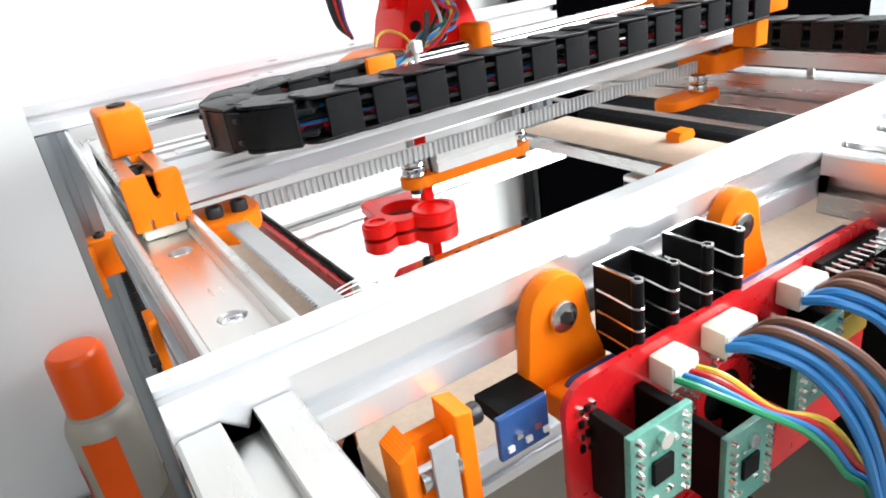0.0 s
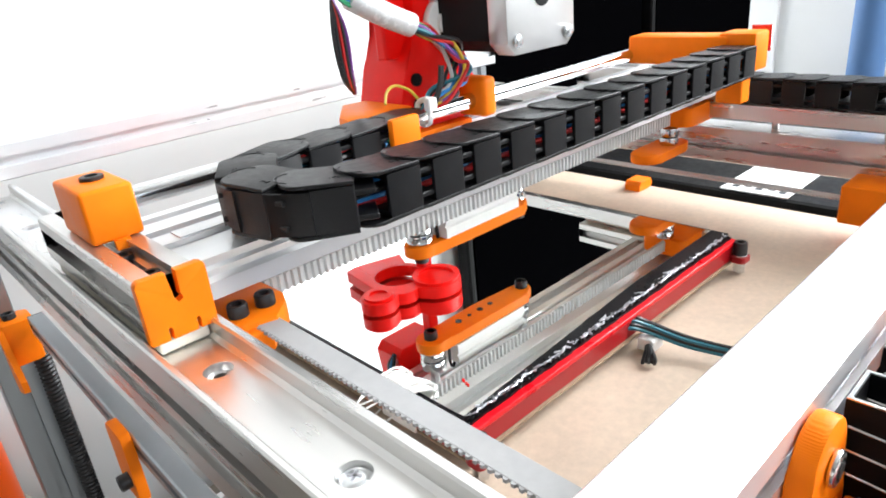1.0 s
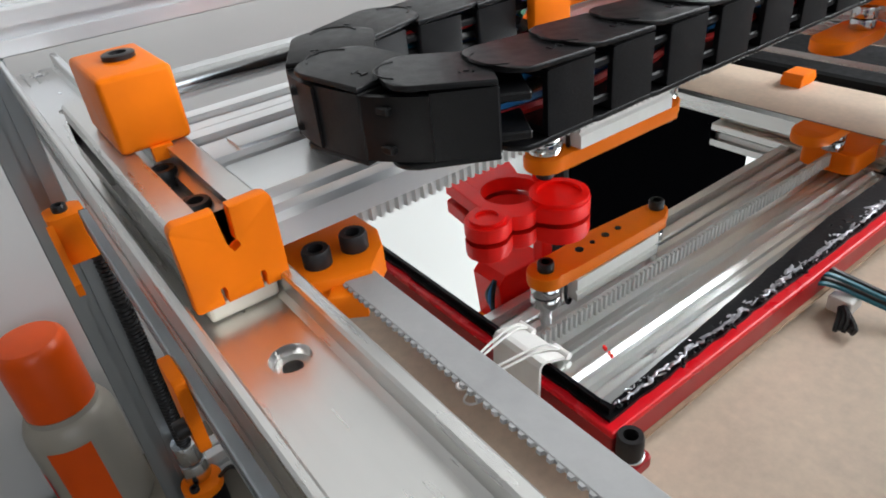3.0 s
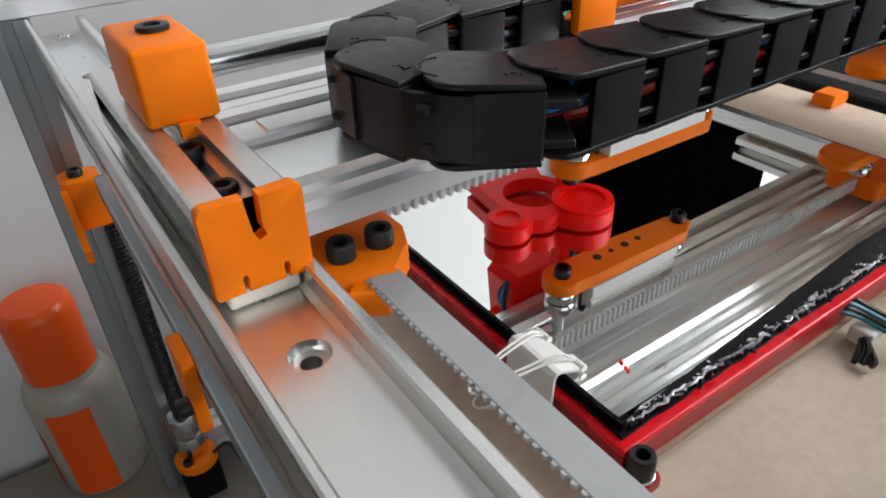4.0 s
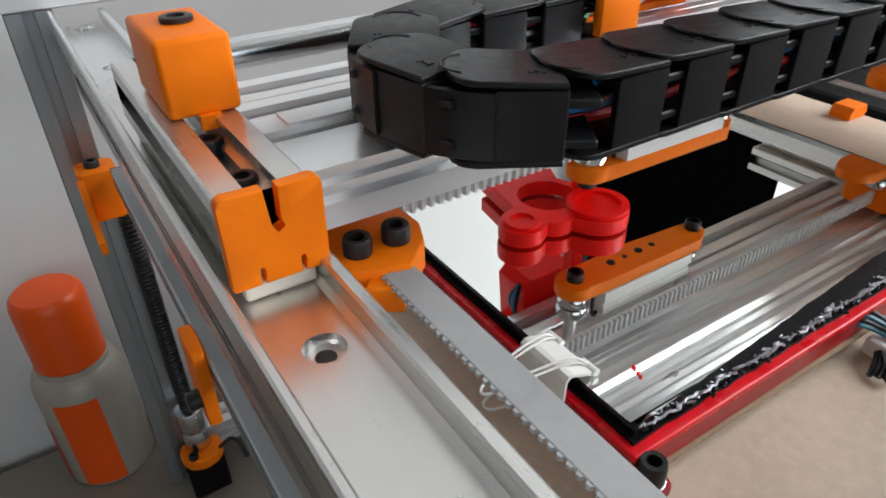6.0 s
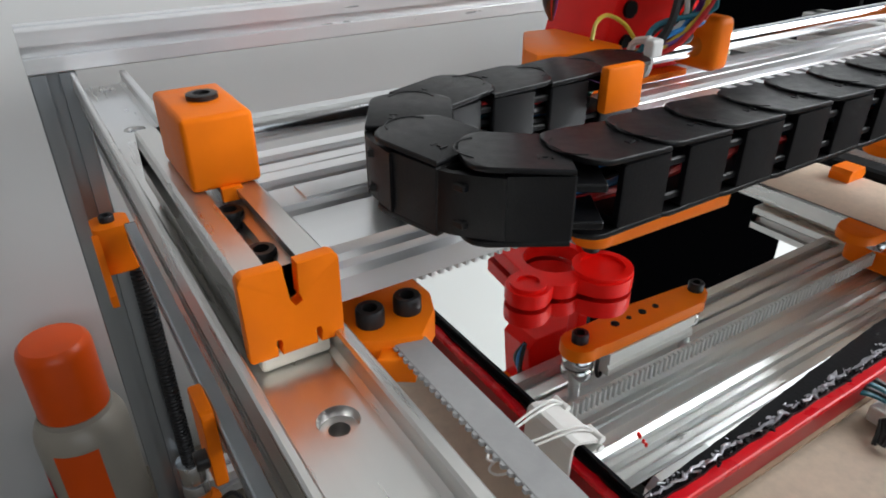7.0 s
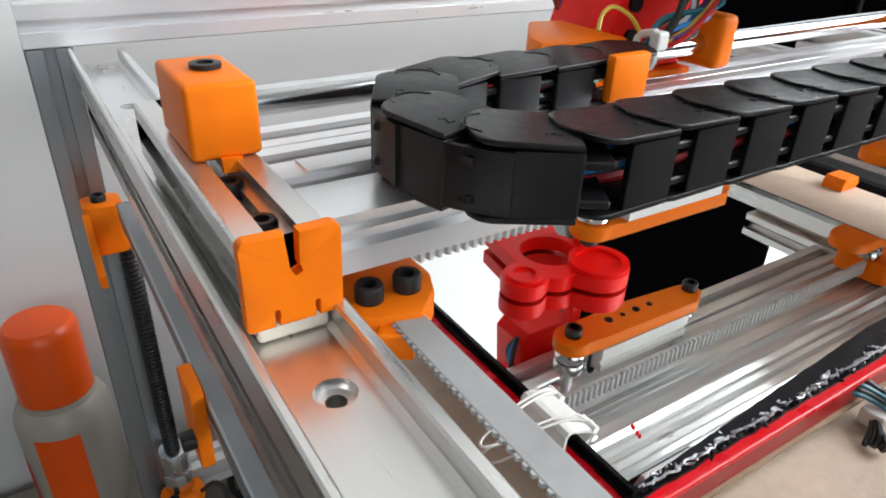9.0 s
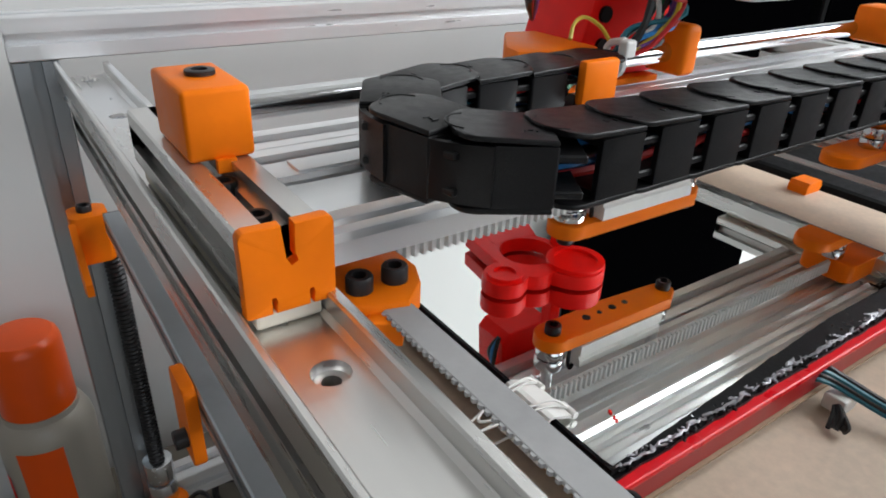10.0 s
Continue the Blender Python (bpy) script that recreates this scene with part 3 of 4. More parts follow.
    for a in range(5):
        part("wire_end", tube(B(), [(0.168, -0.025, 0.337), (0.162 - 0.001 * a, -0.028 - 0.0016 * a, 0.336 + 0.0008 * (a % 3)), (0.156 + 0.0006 * a, -0.030 - 0.001 * a, 0.3335 + 0.0006 * (a % 2))], 0.0008, 6, 4), WIRE["black"], t, smooth=True)
    return t


bed_cable()

# ---- travelling gantry ----
# its parts are scaled about the camera's eye point to fit the view
def gthing(name, at, label, category, group="", k=1.08):
    return scaled(thing(name, at, label, category, group), k)


t = thing("left_carriage", (0.0, 0.06, 0.4005), "slotted aluminium carriage with orange printed end caps", "carriage")
part("profile", prism(B(), slotted(-0.0085, 0.0090, 0.4060, 0.4215, top=(0.0003,), left=(0.4140,), right=(0.4140,), w=0.0062, lip=0.0018, cav=0.0092, deep=0.0072), "y", 0.0200, 0.1120), ALUY, t, smooth=True)
part("slider", box(box(B(), -0.0070, 0.0072, 0.0185, 0.1100, 0.4003, 0.4042, 0.0008), -0.0060, 0.0068, 0.0205, 0.1100, 0.4042, 0.4059), CREAM, t, "cream plastic slider")


def end_cap(y0, y1):
    x0, x1, z0, z1 = -0.0092, 0.0097, 0.4043, 0.4230
    r = 0.0014
    xc = (x0 + x1) / 2
    pts = [(x0 + 0.0005, z0)]
    for s in (x0 + 0.0058, x1 - 0.0052):
        pts += [(s - 0.0004, z0), (s - 0.0004, z0 + 0.0022), (s - 0.0009, z0 + 0.0030), (s - 0.0006, z0 + 0.0040), (s + 0.0006, z0 + 0.0040), (s + 0.0009, z0 + 0.0030), (s + 0.0004, z0 + 0.0022), (s + 0.0004, z0)]
    pts += [(x1 - 0.0005, z0), (x1, z0 + 0.0005)] + arc(x1 - r, z1 - r, r, 0, 90, 5)
    pts += [(xc + 0.0014, z1), (xc + 0.0012, z1 - 0.0068), (xc + 0.0022, z1 - 0.0082), (xc + 0.0002, z1 - 0.0092), (xc - 0.0009, z1 - 0.0072), (xc - 0.0012, z1)]
    pts += arc(x0 + r, z1 - r, r, 90, 180, 5) + [(x0, z0 + 0.0005)]
    return prism(B(), pts, "y", y0, y1, 0.0003)


part("end_cap", end_cap(0.0170, 0.0199), ORANGE, t, "orange printed clip with notched top", smooth=True)
part("rear_clip", box(B(), -0.0060, 0.0066, 0.1121, 0.1140, 0.4045, 0.4130, 0.0006), ORANGE, t, "low orange printed clip")
for sy in (0.0335, 0.0545):
    cap_screw((0.0003, sy, 0.4150), parent=t, r=0.0030, h=0.0036)

t = thing("rod_holder", (0.002, 0.072, 0.4216), "orange printed cube holding the rod, with a black screw", "rod holder")
part("cube", box(B(), -0.0058, 0.0100, 0.0590, 0.0860, 0.4217, 0.4385, 0.0013, 3), ORANGE, t, smooth=True)
part("lip", box(B(), 0.0002, 0.0048, 0.0575, 0.0592, 0.4190, 0.4222), ORANGE, t)
cap_screw((0.0030, 0.0735, 0.4386), parent=t, r=0.0036, h=0.0012)

t = thing("belt_clamp", (0.022, 0.022, 0.392), "orange printed belt clamp with two black screws", "clamp", "belt clamps")
part("body", prism(B(), [(0.0128, 0.0180), (0.0175, 0.0150), (0.0250, 0.0130), (0.0320, 0.0195), (0.0348, 0.0260), (0.0345, 0.0400), (0.0128, 0.0400)], "z", 0.3925, 0.4004, 0.0008), ORANGE, t, smooth=True)
part("lower_lug", prism(B(), [(0.0140, 0.0130), (0.0205, 0.0085), (0.0240, 0.0130), (0.0180, 0.0175)], "z", 0.3925, 0.3985, 0.0006), ORANGE, t, smooth=True)
cap_screw((0.0178, 0.0225, 0.4005), parent=t, r=0.0031, h=0.0038)
cap_screw((0.0268, 0.0225, 0.4005), parent=t, r=0.0031, h=0.0038)


def belt(name, p0, p1, flat, label, width=0.0062, thick=0.0011, tooth=0.0010, pitch=0.0020, eye_scaled=False, material=None):
    """A toothed belt along x or y: a band with its teeth; flat belts lie level with their teeth to the side, the others stand on edge."""
    material = material or BELT
    t = (gthing if eye_scaled else thing)(name, p0, label, "toothed belt", "toothed belts")
    d = Vector(p1) - Vector(p0)
    along = d.normalized()
    across = Vector((0, 0, 1)).cross(along) if flat else Vector((0, 0, 1))
    out = Vector((0, 0, 1)) if flat else Vector((0, 1, 0))
    if flat:
        across = -abs(across.x) * Vector((1, 0, 0)) if abs(across.x) > 0.5 else across
    turn = Matrix((along, across, out)).transposed().to_4x4()
    bm = B()
    box(bm, 0, d.length, -width / 2, width / 2, 0, thick, 0.0002, 1)
    bmesh.ops.transform(bm, matrix=Matrix.Translation(p0) @ turn, verts=bm.verts)
    part("band", bm, material, t)
    # each tooth stands off the band's edge (level belts) or its face
    me = bpy.data.meshes.new("tooth")
    bm = B()
    w = pitch * 0.65
    if flat:
        prism(bm, [(-w / 2, 0), (w / 2, 0), (w * 0.3, tooth), (-w * 0.3, tooth)], "z", 0.0001, thick - 0.0001)
    else:
        prism(bm, [(-w / 2, 0), (-w * 0.3, -tooth), (w * 0.3, -tooth), (w / 2, 0)], "y", -width / 2, width / 2)
    bmesh.ops.recalc_face_normals(bm, faces=bm.faces)
    bm.to_mesh(me)
    bm.free()
    me.materials.append(material)
    for k in range(int(d.length / pitch)):
        ob = new("tooth", me)
        ob.parent = t
        ob.matrix_basis = turn @ Matrix.Translation((pitch * (k + 0.5), width / 2 if flat else 0, 0))
    return t


belt("side_belt", (0.0226, 0.0145, 0.3980), (0.0226, -0.1040, 0.3980), True, "grey toothed belt beside the channel rail", width=0.0070, tooth=0.0006, material=BELT_GREY)
belt("cross_belt", (0.0300, 0.0375, 0.3995), (0.320, 0.0375, 0.3995), False, "white toothed belt below the cross beam", eye_scaled=True, tooth=0.0013, pitch=0.0026)
belt("side_belt", (0.3310, 0.230, 0.3545), (0.3310, -0.0900, 0.3545), True, "white toothed belt beside the bed")
t = thing("belt_tensioner", (0.335, -0.098, 0.345), "orange printed belt tensioner at the front beam", "tensioner")
part("block", box(B(), 0.318, 0.350, -0.1043, -0.0480, 0.345, 0.366, 0.0015), ORANGE, t, smooth=True)
part("screw_boss", cyl(B(), (0.331, -0.070, 0.366), (0.331, -0.070, 0.3705), 0.004, 20), ZINC, t, "steel idler screw", smooth=True)

# ---- cross beam and rods ----
t = gthing("gantry_beam", (0.17, 0.035, 0.4095), "wide slotted aluminium cross beam of the gantry", "aluminium beam")
# ridged underside
RIDGES = [(0.0146, 0.0040), (0.0168, 0.0033), (0.0172, 0.0046), (0.0184, 0.0046), (0.0194, 0.0024), (0.0212, 0.0018), (0.0216, 0.0028), (0.0222, 0.0028), (0.0228, 0.0012), (0.0250, 0.0), (0.0262, 0.0030), (0.0278, 0.0030), (0.0300, 0.0004), (0.0328, 0.0004), (0.0332, 0.0014), (0.0338, 0.0014), (0.0342, 0.0004), (0.0362, 0.0004), (0.0382, 0.0026), (0.0400, 0.0026), (0.0406, 0.0038), (0.0418, 0.0038), (0.0445, 0.0), (0.0468, 0.0), (0.0480, 0.0028), (0.0500, 0.0028), (0.0520, 0.0)]
prof = slotted(0.0140, 0.0555, 0.4095, 0.4245, top=(0.0340, 0.0480), right=(0.4170,))
# stepped front face
FRONT = [(0.0162, 0.4245), (0.0166, 0.4222), (0.0154, 0.4214), (0.0158, 0.4194), (0.0142, 0.4184), (0.0140, 0.4136)]
prof = [(y, 0.4095 + d) for y, d in RIDGES] + prof[1:-3] + FRONT
part("extrusion", prism(B(), prof, "x", 0.0064, 0.316), ALUX_LIT, t)
part("rear_bar", prism(B(), slotted(0.0575, 0.0725, 0.4100, 0.4235, top=(0.0650,), bottom=(0.0650,)), "x", 0.0064, 0.316), ALUX_LIT, t, "second slotted bar behind the beam")
# dark bars on a top strip paint in a ladder-like reflection
part("slot_strip", box(B(), 0.012, 0.3, 0.0375, 0.0445, 0.42452, 0.4250), ALUX_LIT, t, "thin aluminium strip on the beam")
for k in range(22):
    part("milled_slot", box(B(), 0.15 + 0.0068 * k, 0.1528 + 0.0068 * k, 0.0388, 0.0432, 0.42502, 0.42512), OXIDE, t)
t = gthing("guide_rod", (0.15, 0.0555, 0.4345), "polished steel guide rod of the gantry", "guide rod")
part("rod", cyl(B(), (0.0040, 0.0555, 0.4350), (0.300, 0.0555, 0.4358), 0.0033, 28), CHROME, t, smooth=True)

# ---- right end of the gantry ----
t = gthing("right_end_block", (0.297, 0.028, 0.426), "orange printed end block with a foot", "end block", "", 1.03)
part("bar", box(B(), 0.2885, 0.305, 0.0060, 0.0620, 0.4290, 0.4440, 0.0015), ORANGE, t, smooth=True)
part("front_face", box(B(), 0.2895, 0.3060, -0.0080, 0.0110, 0.4265, 0.4455, 0.0015), ORANGE, t, smooth=True)
part("foot", box(B(), 0.2860, 0.2960, -0.0045, 0.0090, 0.4110, 0.4285, 0.001), ORANGE, t)
for k in range(4):
    cap_screw((0.306, -0.004 + 0.0052 * k, 0.434 + 0.003 * (k % 2)), (1, 0, 0), parent=t, r=0.002, h=0.003)
t = gthing("small_circuit_board", (0.311, 0.0, 0.430), "small red circuit board with tinned pins on the end block", "circuit board", "", 1.03)
part("board", box(B(), 0.3098, 0.3112, -0.007, 0.003, 0.434, 0.447, 0.0003), PCBR, t)
for k in range(6):
    part("pin", cyl(B(), (0.3112, -0.0055, 0.4355 + 0.002 * k), (0.3135, -0.0058, 0.4355 + 0.002 * k), 0.0006, 8), SOLDER, t)
part("plug", box(B(), 0.3112, 0.3145, -0.003, 0.002, 0.442, 0.4465, 0.0006), CREAM, t, "cream plug")

t = gthing("right_clamp", (0.29, 0.035, 0.381), "orange printed idler clamp below the gantry beam", "clamp", "belt clamps", 1.10)
part("lower_plate", prism(B(), stadium(0.256, 0.300, 0.038, 0.0085), "z", 0.3815, 0.3865, 0.0007), ORANGE, t, smooth=True)
part("upper_block", prism(B(), rounded(0.282, 0.316, 0.024, 0.050, 0.004), "z", 0.3970, 0.4070, 0.0008), ORANGE, t, smooth=True)
part("bearing", cyl(cyl(B(), (0.284, 0.036, 0.3867), (0.284, 0.036, 0.3910), 0.0050, 24, bev=0.0004), (0.284, 0.036, 0.3915), (0.284, 0.036, 0.3962), 0.0050, 24, bev=0.0004), CHROME, t, "steel ball bearing", smooth=True)
cap_screw((0.290, 0.030, 0.4071), parent=t, r=0.0028, h=0.0032)

t = thing("right_carriage", (0.3455, 0.075, 0.4002), "slotted aluminium carriage on the far side rail", "carriage")
part("profile", prism(B(), slotted(0.3370, 0.3545, 0.4030, 0.4180, top=(0.3457,), left=(0.4105,), right=(0.4105,), w=0.0062, lip=0.0018, cav=0.0092, deep=0.0072), "y", 0.0300, 0.1300), ALUY, t, smooth=True)
part("slider", box(B(), 0.3440, 0.3580, 0.0310, 0.1290, 0.3922, 0.4029, 0.0008), CREAM, t, "cream plastic slider")

# ---- clip below the beam ----
t = gthing("idler_clip", (0.137, 0.043, 0.3818), "orange printed idler clip below the beam with bearings", "clip", "belt clamps")
part("arm", prism(B(), arc(0.1085, 0.0435, 0.0068, 60, 300, 12) + [(0.1150, 0.0366), (0.1660, 0.0362)] + arc(0.1690, 0.0432, 0.0045, -100, 100, 8) + [(0.1660, 0.0480), (0.1400, 0.0500), (0.1160, 0.0495)], "z", 0.3815, 0.3866, 0.0006), ORANGE, t, smooth=True)
for hx, hr in ((0.126, 0.0016), (0.133, 0.0010), (0.140, 0.0015), (0.147, 0.0012)):
    # dark discs on the uncut arm paint in the shade of screw holes
    part("screw_hole", cyl(B(), (hx, 0.0440, 0.38120), (hx, 0.0440, 0.38148), hr, 16), OXIDE, t)
for bx, br in ((0.1085, 0.0056), (0.1690, 0.0036)):
    part("bearing", cyl(cyl(B(), (bx, 0.0435, 0.3868), (bx, 0.0435, 0.3910), br, 24, bev=0.0004), (bx, 0.0435, 0.3915), (bx, 0.0435, 0.3960), br, 24, bev=0.0004), CHROME, t, "steel ball bearing", smooth=True)
    part("spindle", cyl(B(), (bx, 0.0435, 0.3961), (bx, 0.0435, 0.4094), 0.0022, 16), ZINC, t)
    cap_screw((bx, 0.0435, 0.38145), (0, 0, -1), parent=t, r=0.0030, h=0.0035)
part("guide_block", prism(B(), [(0.0362, 0.3868), (0.0480, 0.3868), (0.0480, 0.3962), (0.0362, 0.3962), (0.0362, 0.3935), (0.0372, 0.3928), (0.0372, 0.3918), (0.0362, 0.3910)], "x", 0.1170, 0.1620), WHITEP, t, "white guide block")
part("spring_wire", tube(B(), [(0.1158, 0.0405, 0.3870), (0.1150, 0.0400, 0.3950), (0.1165, 0.0400, 0.3985), (0.1185, 0.0402, 0.3960)], 0.0007, 8, 5), OXIDE, t, smooth=True)

t.location.y += 0.005

# ---- cable chain ----
PITCH, WIDTH, HZ = 0.0172, 0.0180, 0.0074
CX, CYF, CYR, CZ = 0.0545, 0.0004, 0.0450, 0.4322


def link_shapes():
    """The meshes of one link: a hollow frame, a rounded lid and floor that overlap the next link, and narrow tongues between."""
    w = WIDTH / 2
    out = []
    def keep(name, bm):
        bmesh.ops.recalc_face_normals(bm, faces=bm.faces)
        me = bpy.data.meshes.new(name)
        bm.to_mesh(me)
        bm.free()
        for p in me.polygons:
            p.use_smooth = True
        me.set_sharp_from_angle(angle=radians(32))
        me.materials.append(BLACKP)
        out.append((name, me))
    # hollow frame with a rounded lower corner towards the previous link
    bm = B()
    loops = []
    for x, oy, oz in ((-0.0046, w - 0.0002, HZ - 0.0015), (-0.0042, w, HZ - 0.0012), (0.0072, w, HZ - 0.0012), (0.0076, w - 0.0003, HZ - 0.0015), (0.0076, w - 0.0015, HZ - 0.0028), (-0.0046, w - 0.0015, HZ - 0.0028)):
        loops.append([bm.verts.new((x, sy * oy, sz * oz)) for sy, sz in ((-1, -1), (1, -1), (1, 1), (-1, 1))])
    for p, q in zip(loops, loops[1:] + loops[:1]):
        for k in range(4):
            j = (k + 1) % 4
            bm.faces.new((p[k], p[j], q[j], q[k]))
    keep("frame", bm)
    plate = [(-0.0074 - 0.0052 * math.sin(radians(a)) ** 0.75, (w - 0.0001) * math.cos(radians(a))) for a in range(0, 181, 12)] + [(0.0074, -w + 0.0001), (0.0074, w - 0.0001)]
    for name, s in (("lid", 1), ("floor_plate", -1)):
        bm = prism(B(), plate, "z", s * (HZ - 0.0011), s * HZ, 0.0003)
        for v in bm.verts:
            v.co.z += max(0.0, 0.0072 - v.co.x) * (0.040 if s > 0 else -0.008)
        keep(name, bm)
    # a raised arc and strokes moulded in the lid
    bm = B()
    tube(bm, [(-0.0082 + 0.0052 * math.cos(radians(a)), 0.0052 * math.sin(radians(a)), HZ + 0.00062 - 0.040 * 0.0052 * math.cos(radians(a))) for a in range(110, 251, 20)], 0.00022, 5, 2)
    keep("moulded_arc", bm)
    for x, y, a, b in ((0.0014, -0.0034, 0.0002, 0.0008), (0.0026, -0.0034, 0.0005, 0.0002), (0.0038, -0.0034, 0.0002, 0.0008)):
        keep("moulded_stroke", box(B(), x - a, x + a, y - b, y + b, HZ + 0.0001, HZ + 0.00042))
    for s in (-1, 1):
        z0, z1 = sorted((s * (HZ - 0.0046), s * (HZ - 0.0030)))
        keep("tongue", box(B(), 0.0070, 0.0132, -w + 0.0009, w - 0.0009, z0, z1, 0.0003, 1))
    # slanting cover across the outer side of a bend
    keep("cover", prism(B(), [(0.0066, -w + 0.0001), (0.0100, -w + 0.0007), (0.0145, -w + 0.0028), (0.0190, -0.0036), (0.0183, -0.0024), (0.0138, -w + 0.0041), (0.0096, -w + 0.0020), (0.0066, -w + 0.0014)], "z", -HZ + 0.0014, HZ - 0.0014))
    return out


SHAPES = link_shapes()


def add_link(chain, m, closed):
    """One link of the chain with its parts, at a place given in the drawing."""
    frame_ob = new("link", SHAPES[0][1])
    frame_ob.parent = chain
    frame_ob.matrix_basis = Matrix.Translation(-BASE[chain.name]) @ m
    for name, me in SHAPES[1:]:
        if name == "cover" and not closed:
            continue
        new(name, me).parent = frame_ob


def along_chain(s):
    """Place and heading on the chain's middle line, s metres from its fixed end."""
    r = (CYR - CYF) / 2
    a = 0.2835 - CX
    if s < a:
        return (0.2835 - s, CYF), 180.0
    s -= a
    if s < math.pi * r:
        q = s / r
        return (CX - r * math.sin(q), CYF + r - r * math.cos(q)), 180.0 - math.degrees(q)
    s -= math.pi * r
    return (CX + s, CYR), 0.0


chain = gthing("cable_chain", (0.15, 0.0, 0.4245), "black plastic cable chain looped on the gantry beam", "cable chain", "cable chains", 1.03)
for k in range(21):
    (x, y), h = along_chain(0.0010 + PITCH * k)
    add_link(chain, pose(x, y, CZ, 0, 0, h + 180), 15 <= k <= 18)
random.seed(12)
for i, c in enumerate(("black", "blue", "red", "black", "teal", "black", "red", "black", "blue")):
    oy, oz = -0.0026 + ((i % 3) - 1) * 0.0026, (i // 3 - 1) * 0.0034
    pts = []
    for k in range(45):
        (x, y), h = along_chain(0.336 * k / 44)
        nx, ny = -math.sin(radians(h)), math.cos(radians(h))
        j = oy + random.uniform(-0.0008, 0.0008)
        pts.append((x + nx * j, y + ny * j, CZ + oz + random.uniform(-0.0008, 0.0008)))
    part("wire", tube(B(), pts, 0.0010, 6, 3), WIRE[c], chain, smooth=True)

# second chain along the right side rail
chain_b = thing("cable_chain", (0.352, -0.03, 0.395), "black plastic cable chain lying along the side rail", "cable chain", "cable chains")
for k in range(9):
    add_link(chain_b, pose(0.345, 0.020 - PITCH * k, 0.4079, 0, 0, 90), False)

# ---- print carriage ----
t = gthing("print_carriage", (0.12, 0.075, 0.344), "red printed carriage with nozzle ring and orange holders", "print head")


def ring_plate(bm, c, outer, inner, z0, z1):
    n = len(outer)
    V = [[bm.verts.new((x, y, z)) for x, y in loop] for loop, z in ((outer, z0), (outer, z1), (inner, z1), (inner, z0))]
    for a, b in ((0, 1), (1, 2), (2, 3), (3, 0)):
        for k in range(n):
            j = (k + 1) % n
            bm.faces.new((V[a][k], V[a][j], V[b][j], V[b][k]))
    return bm


def lobes(c, circles, n=72):
    """The outline of joined discs, seen from the point c."""
    out = []
    for k in range(n):
        a = 2 * math.pi * k / n
        d = Vector((math.cos(a), math.sin(a)))
        far = 0.0
        for x, y, r in circles:
            o = Vector((x - c[0], y - c[1]))
            b = o.dot(d)
            q = r * r - (o.length_squared - b * b)
            if q > 0:
                far = max(far, b + math.sqrt(q))
        out.append((c[0] + far * d.x, c[1] + far * d.y))
    return out


def pipe(bm, x, y, r, ri, z0, z1, n=28):
    o = [(x + r * math.cos(2 * math.pi * k / n), y + r * math.sin(2 * math.pi * k / n)) for k in range(n)]
    i = [(x + ri * math.cos(2 * math.pi * k / n), y + ri * math.sin(2 * math.pi * k / n)) for k in range(n)]
    return ring_plate(bm, (x, y), o, i, z0, z1)


d = scaled(thing("nozzle_duct", (0.13, 0.088, 0.344), "bright red printed ring duct just above the mirror", "print head"), 0.931)
RC = (0.1300, 0.0880)
hole = [(RC[0] + 0.0118 * math.cos(2 * math.pi * k / 72), RC[1] + 0.0118 * math.sin(2 * math.pi * k / 72)) for k in range(72)]
part("ring", ring_plate(B(), RC, lobes(RC, [(RC[0], RC[1], 0.0152), (0.1090, 0.0775, 0.0088), (0.1400, 0.0710, 0.0125), (0.1230, 0.0770, 0.0085)]), hole, 0.3436, 0.3496), RED, d, smooth=True)
part("boss", pipe(B(), 0.1090, 0.0775, 0.0070, 0.0044, 0.3496, 0.3510), RED, d, smooth=True)
part("boss", pipe(B(), 0.1405, 0.0710, 0.0118, 0.0088, 0.3496, 0.3512), RED, d, smooth=True)
part("boss_floor", cyl(B(), (0.1405, 0.0710, 0.3496), (0.1405, 0.0710, 0.3499), 0.0089, 24), RED, d)
part("boss_floor", cyl(B(), (0.1090, 0.0775, 0.3496), (0.1090, 0.0775, 0.3499), 0.0045, 20), RED, d)
part("side_plate", prism(B(), [(0.1120, 0.0840), (0.1165, 0.1130), (0.1235, 0.1150), (0.1212, 0.0985), (0.1160, 0.0890)], "z", 0.3440, 0.3500, 0.0004), RED, d)
part("rear_plate", prism(B(), [(0.1212, 0.0985), (0.1235, 0.1150), (0.1480, 0.1080), (0.1430, 0.0975), (0.1300, 0.1010)], "z", 0.3438, 0.3497, 0.0004), RED, d)
part("post", box(B(), 0.1430, 0.1490, 0.0830, 0.0890, 0.3490, 0.4050, 0.0006), RED, d)
part("tower", prism(B(), [(0.1310, 0.3900), (0.1350, 0.3860), (0.1600, 0.3860), (0.1600, 0.4230), (0.1340, 0.4230)], "y", 0.0990, 0.1180, 0.0006), RED, d)
for i, c in enumerate(("black", "blue", "black")):
    part("wire", tube(B(), [(0.1335, 0.101 + 0.002 * i, 0.422), (0.1285 + 0.001 * i, 0.101, 0.408), (0.1275, 0.100 + 0.002 * i, 0.396), (0.1310, 0.102, 0.388)], 0.0011, 6, 5), WIRE[c], d, smooth=True)
part("body", prism(B(), [(0.1170, 0.4270), (0.1640, 0.4270), (0.1640, 0.4430), (0.1600, 0.4480), (0.1560, 0.4560), (0.1620, 0.4700), (0.1620, 0.5000), (0.1340, 0.5000), (0.1310, 0.4640), (0.1240, 0.4520)], "y", 0.0640, 0.0920, 0.0012), RED, t, smooth=True)
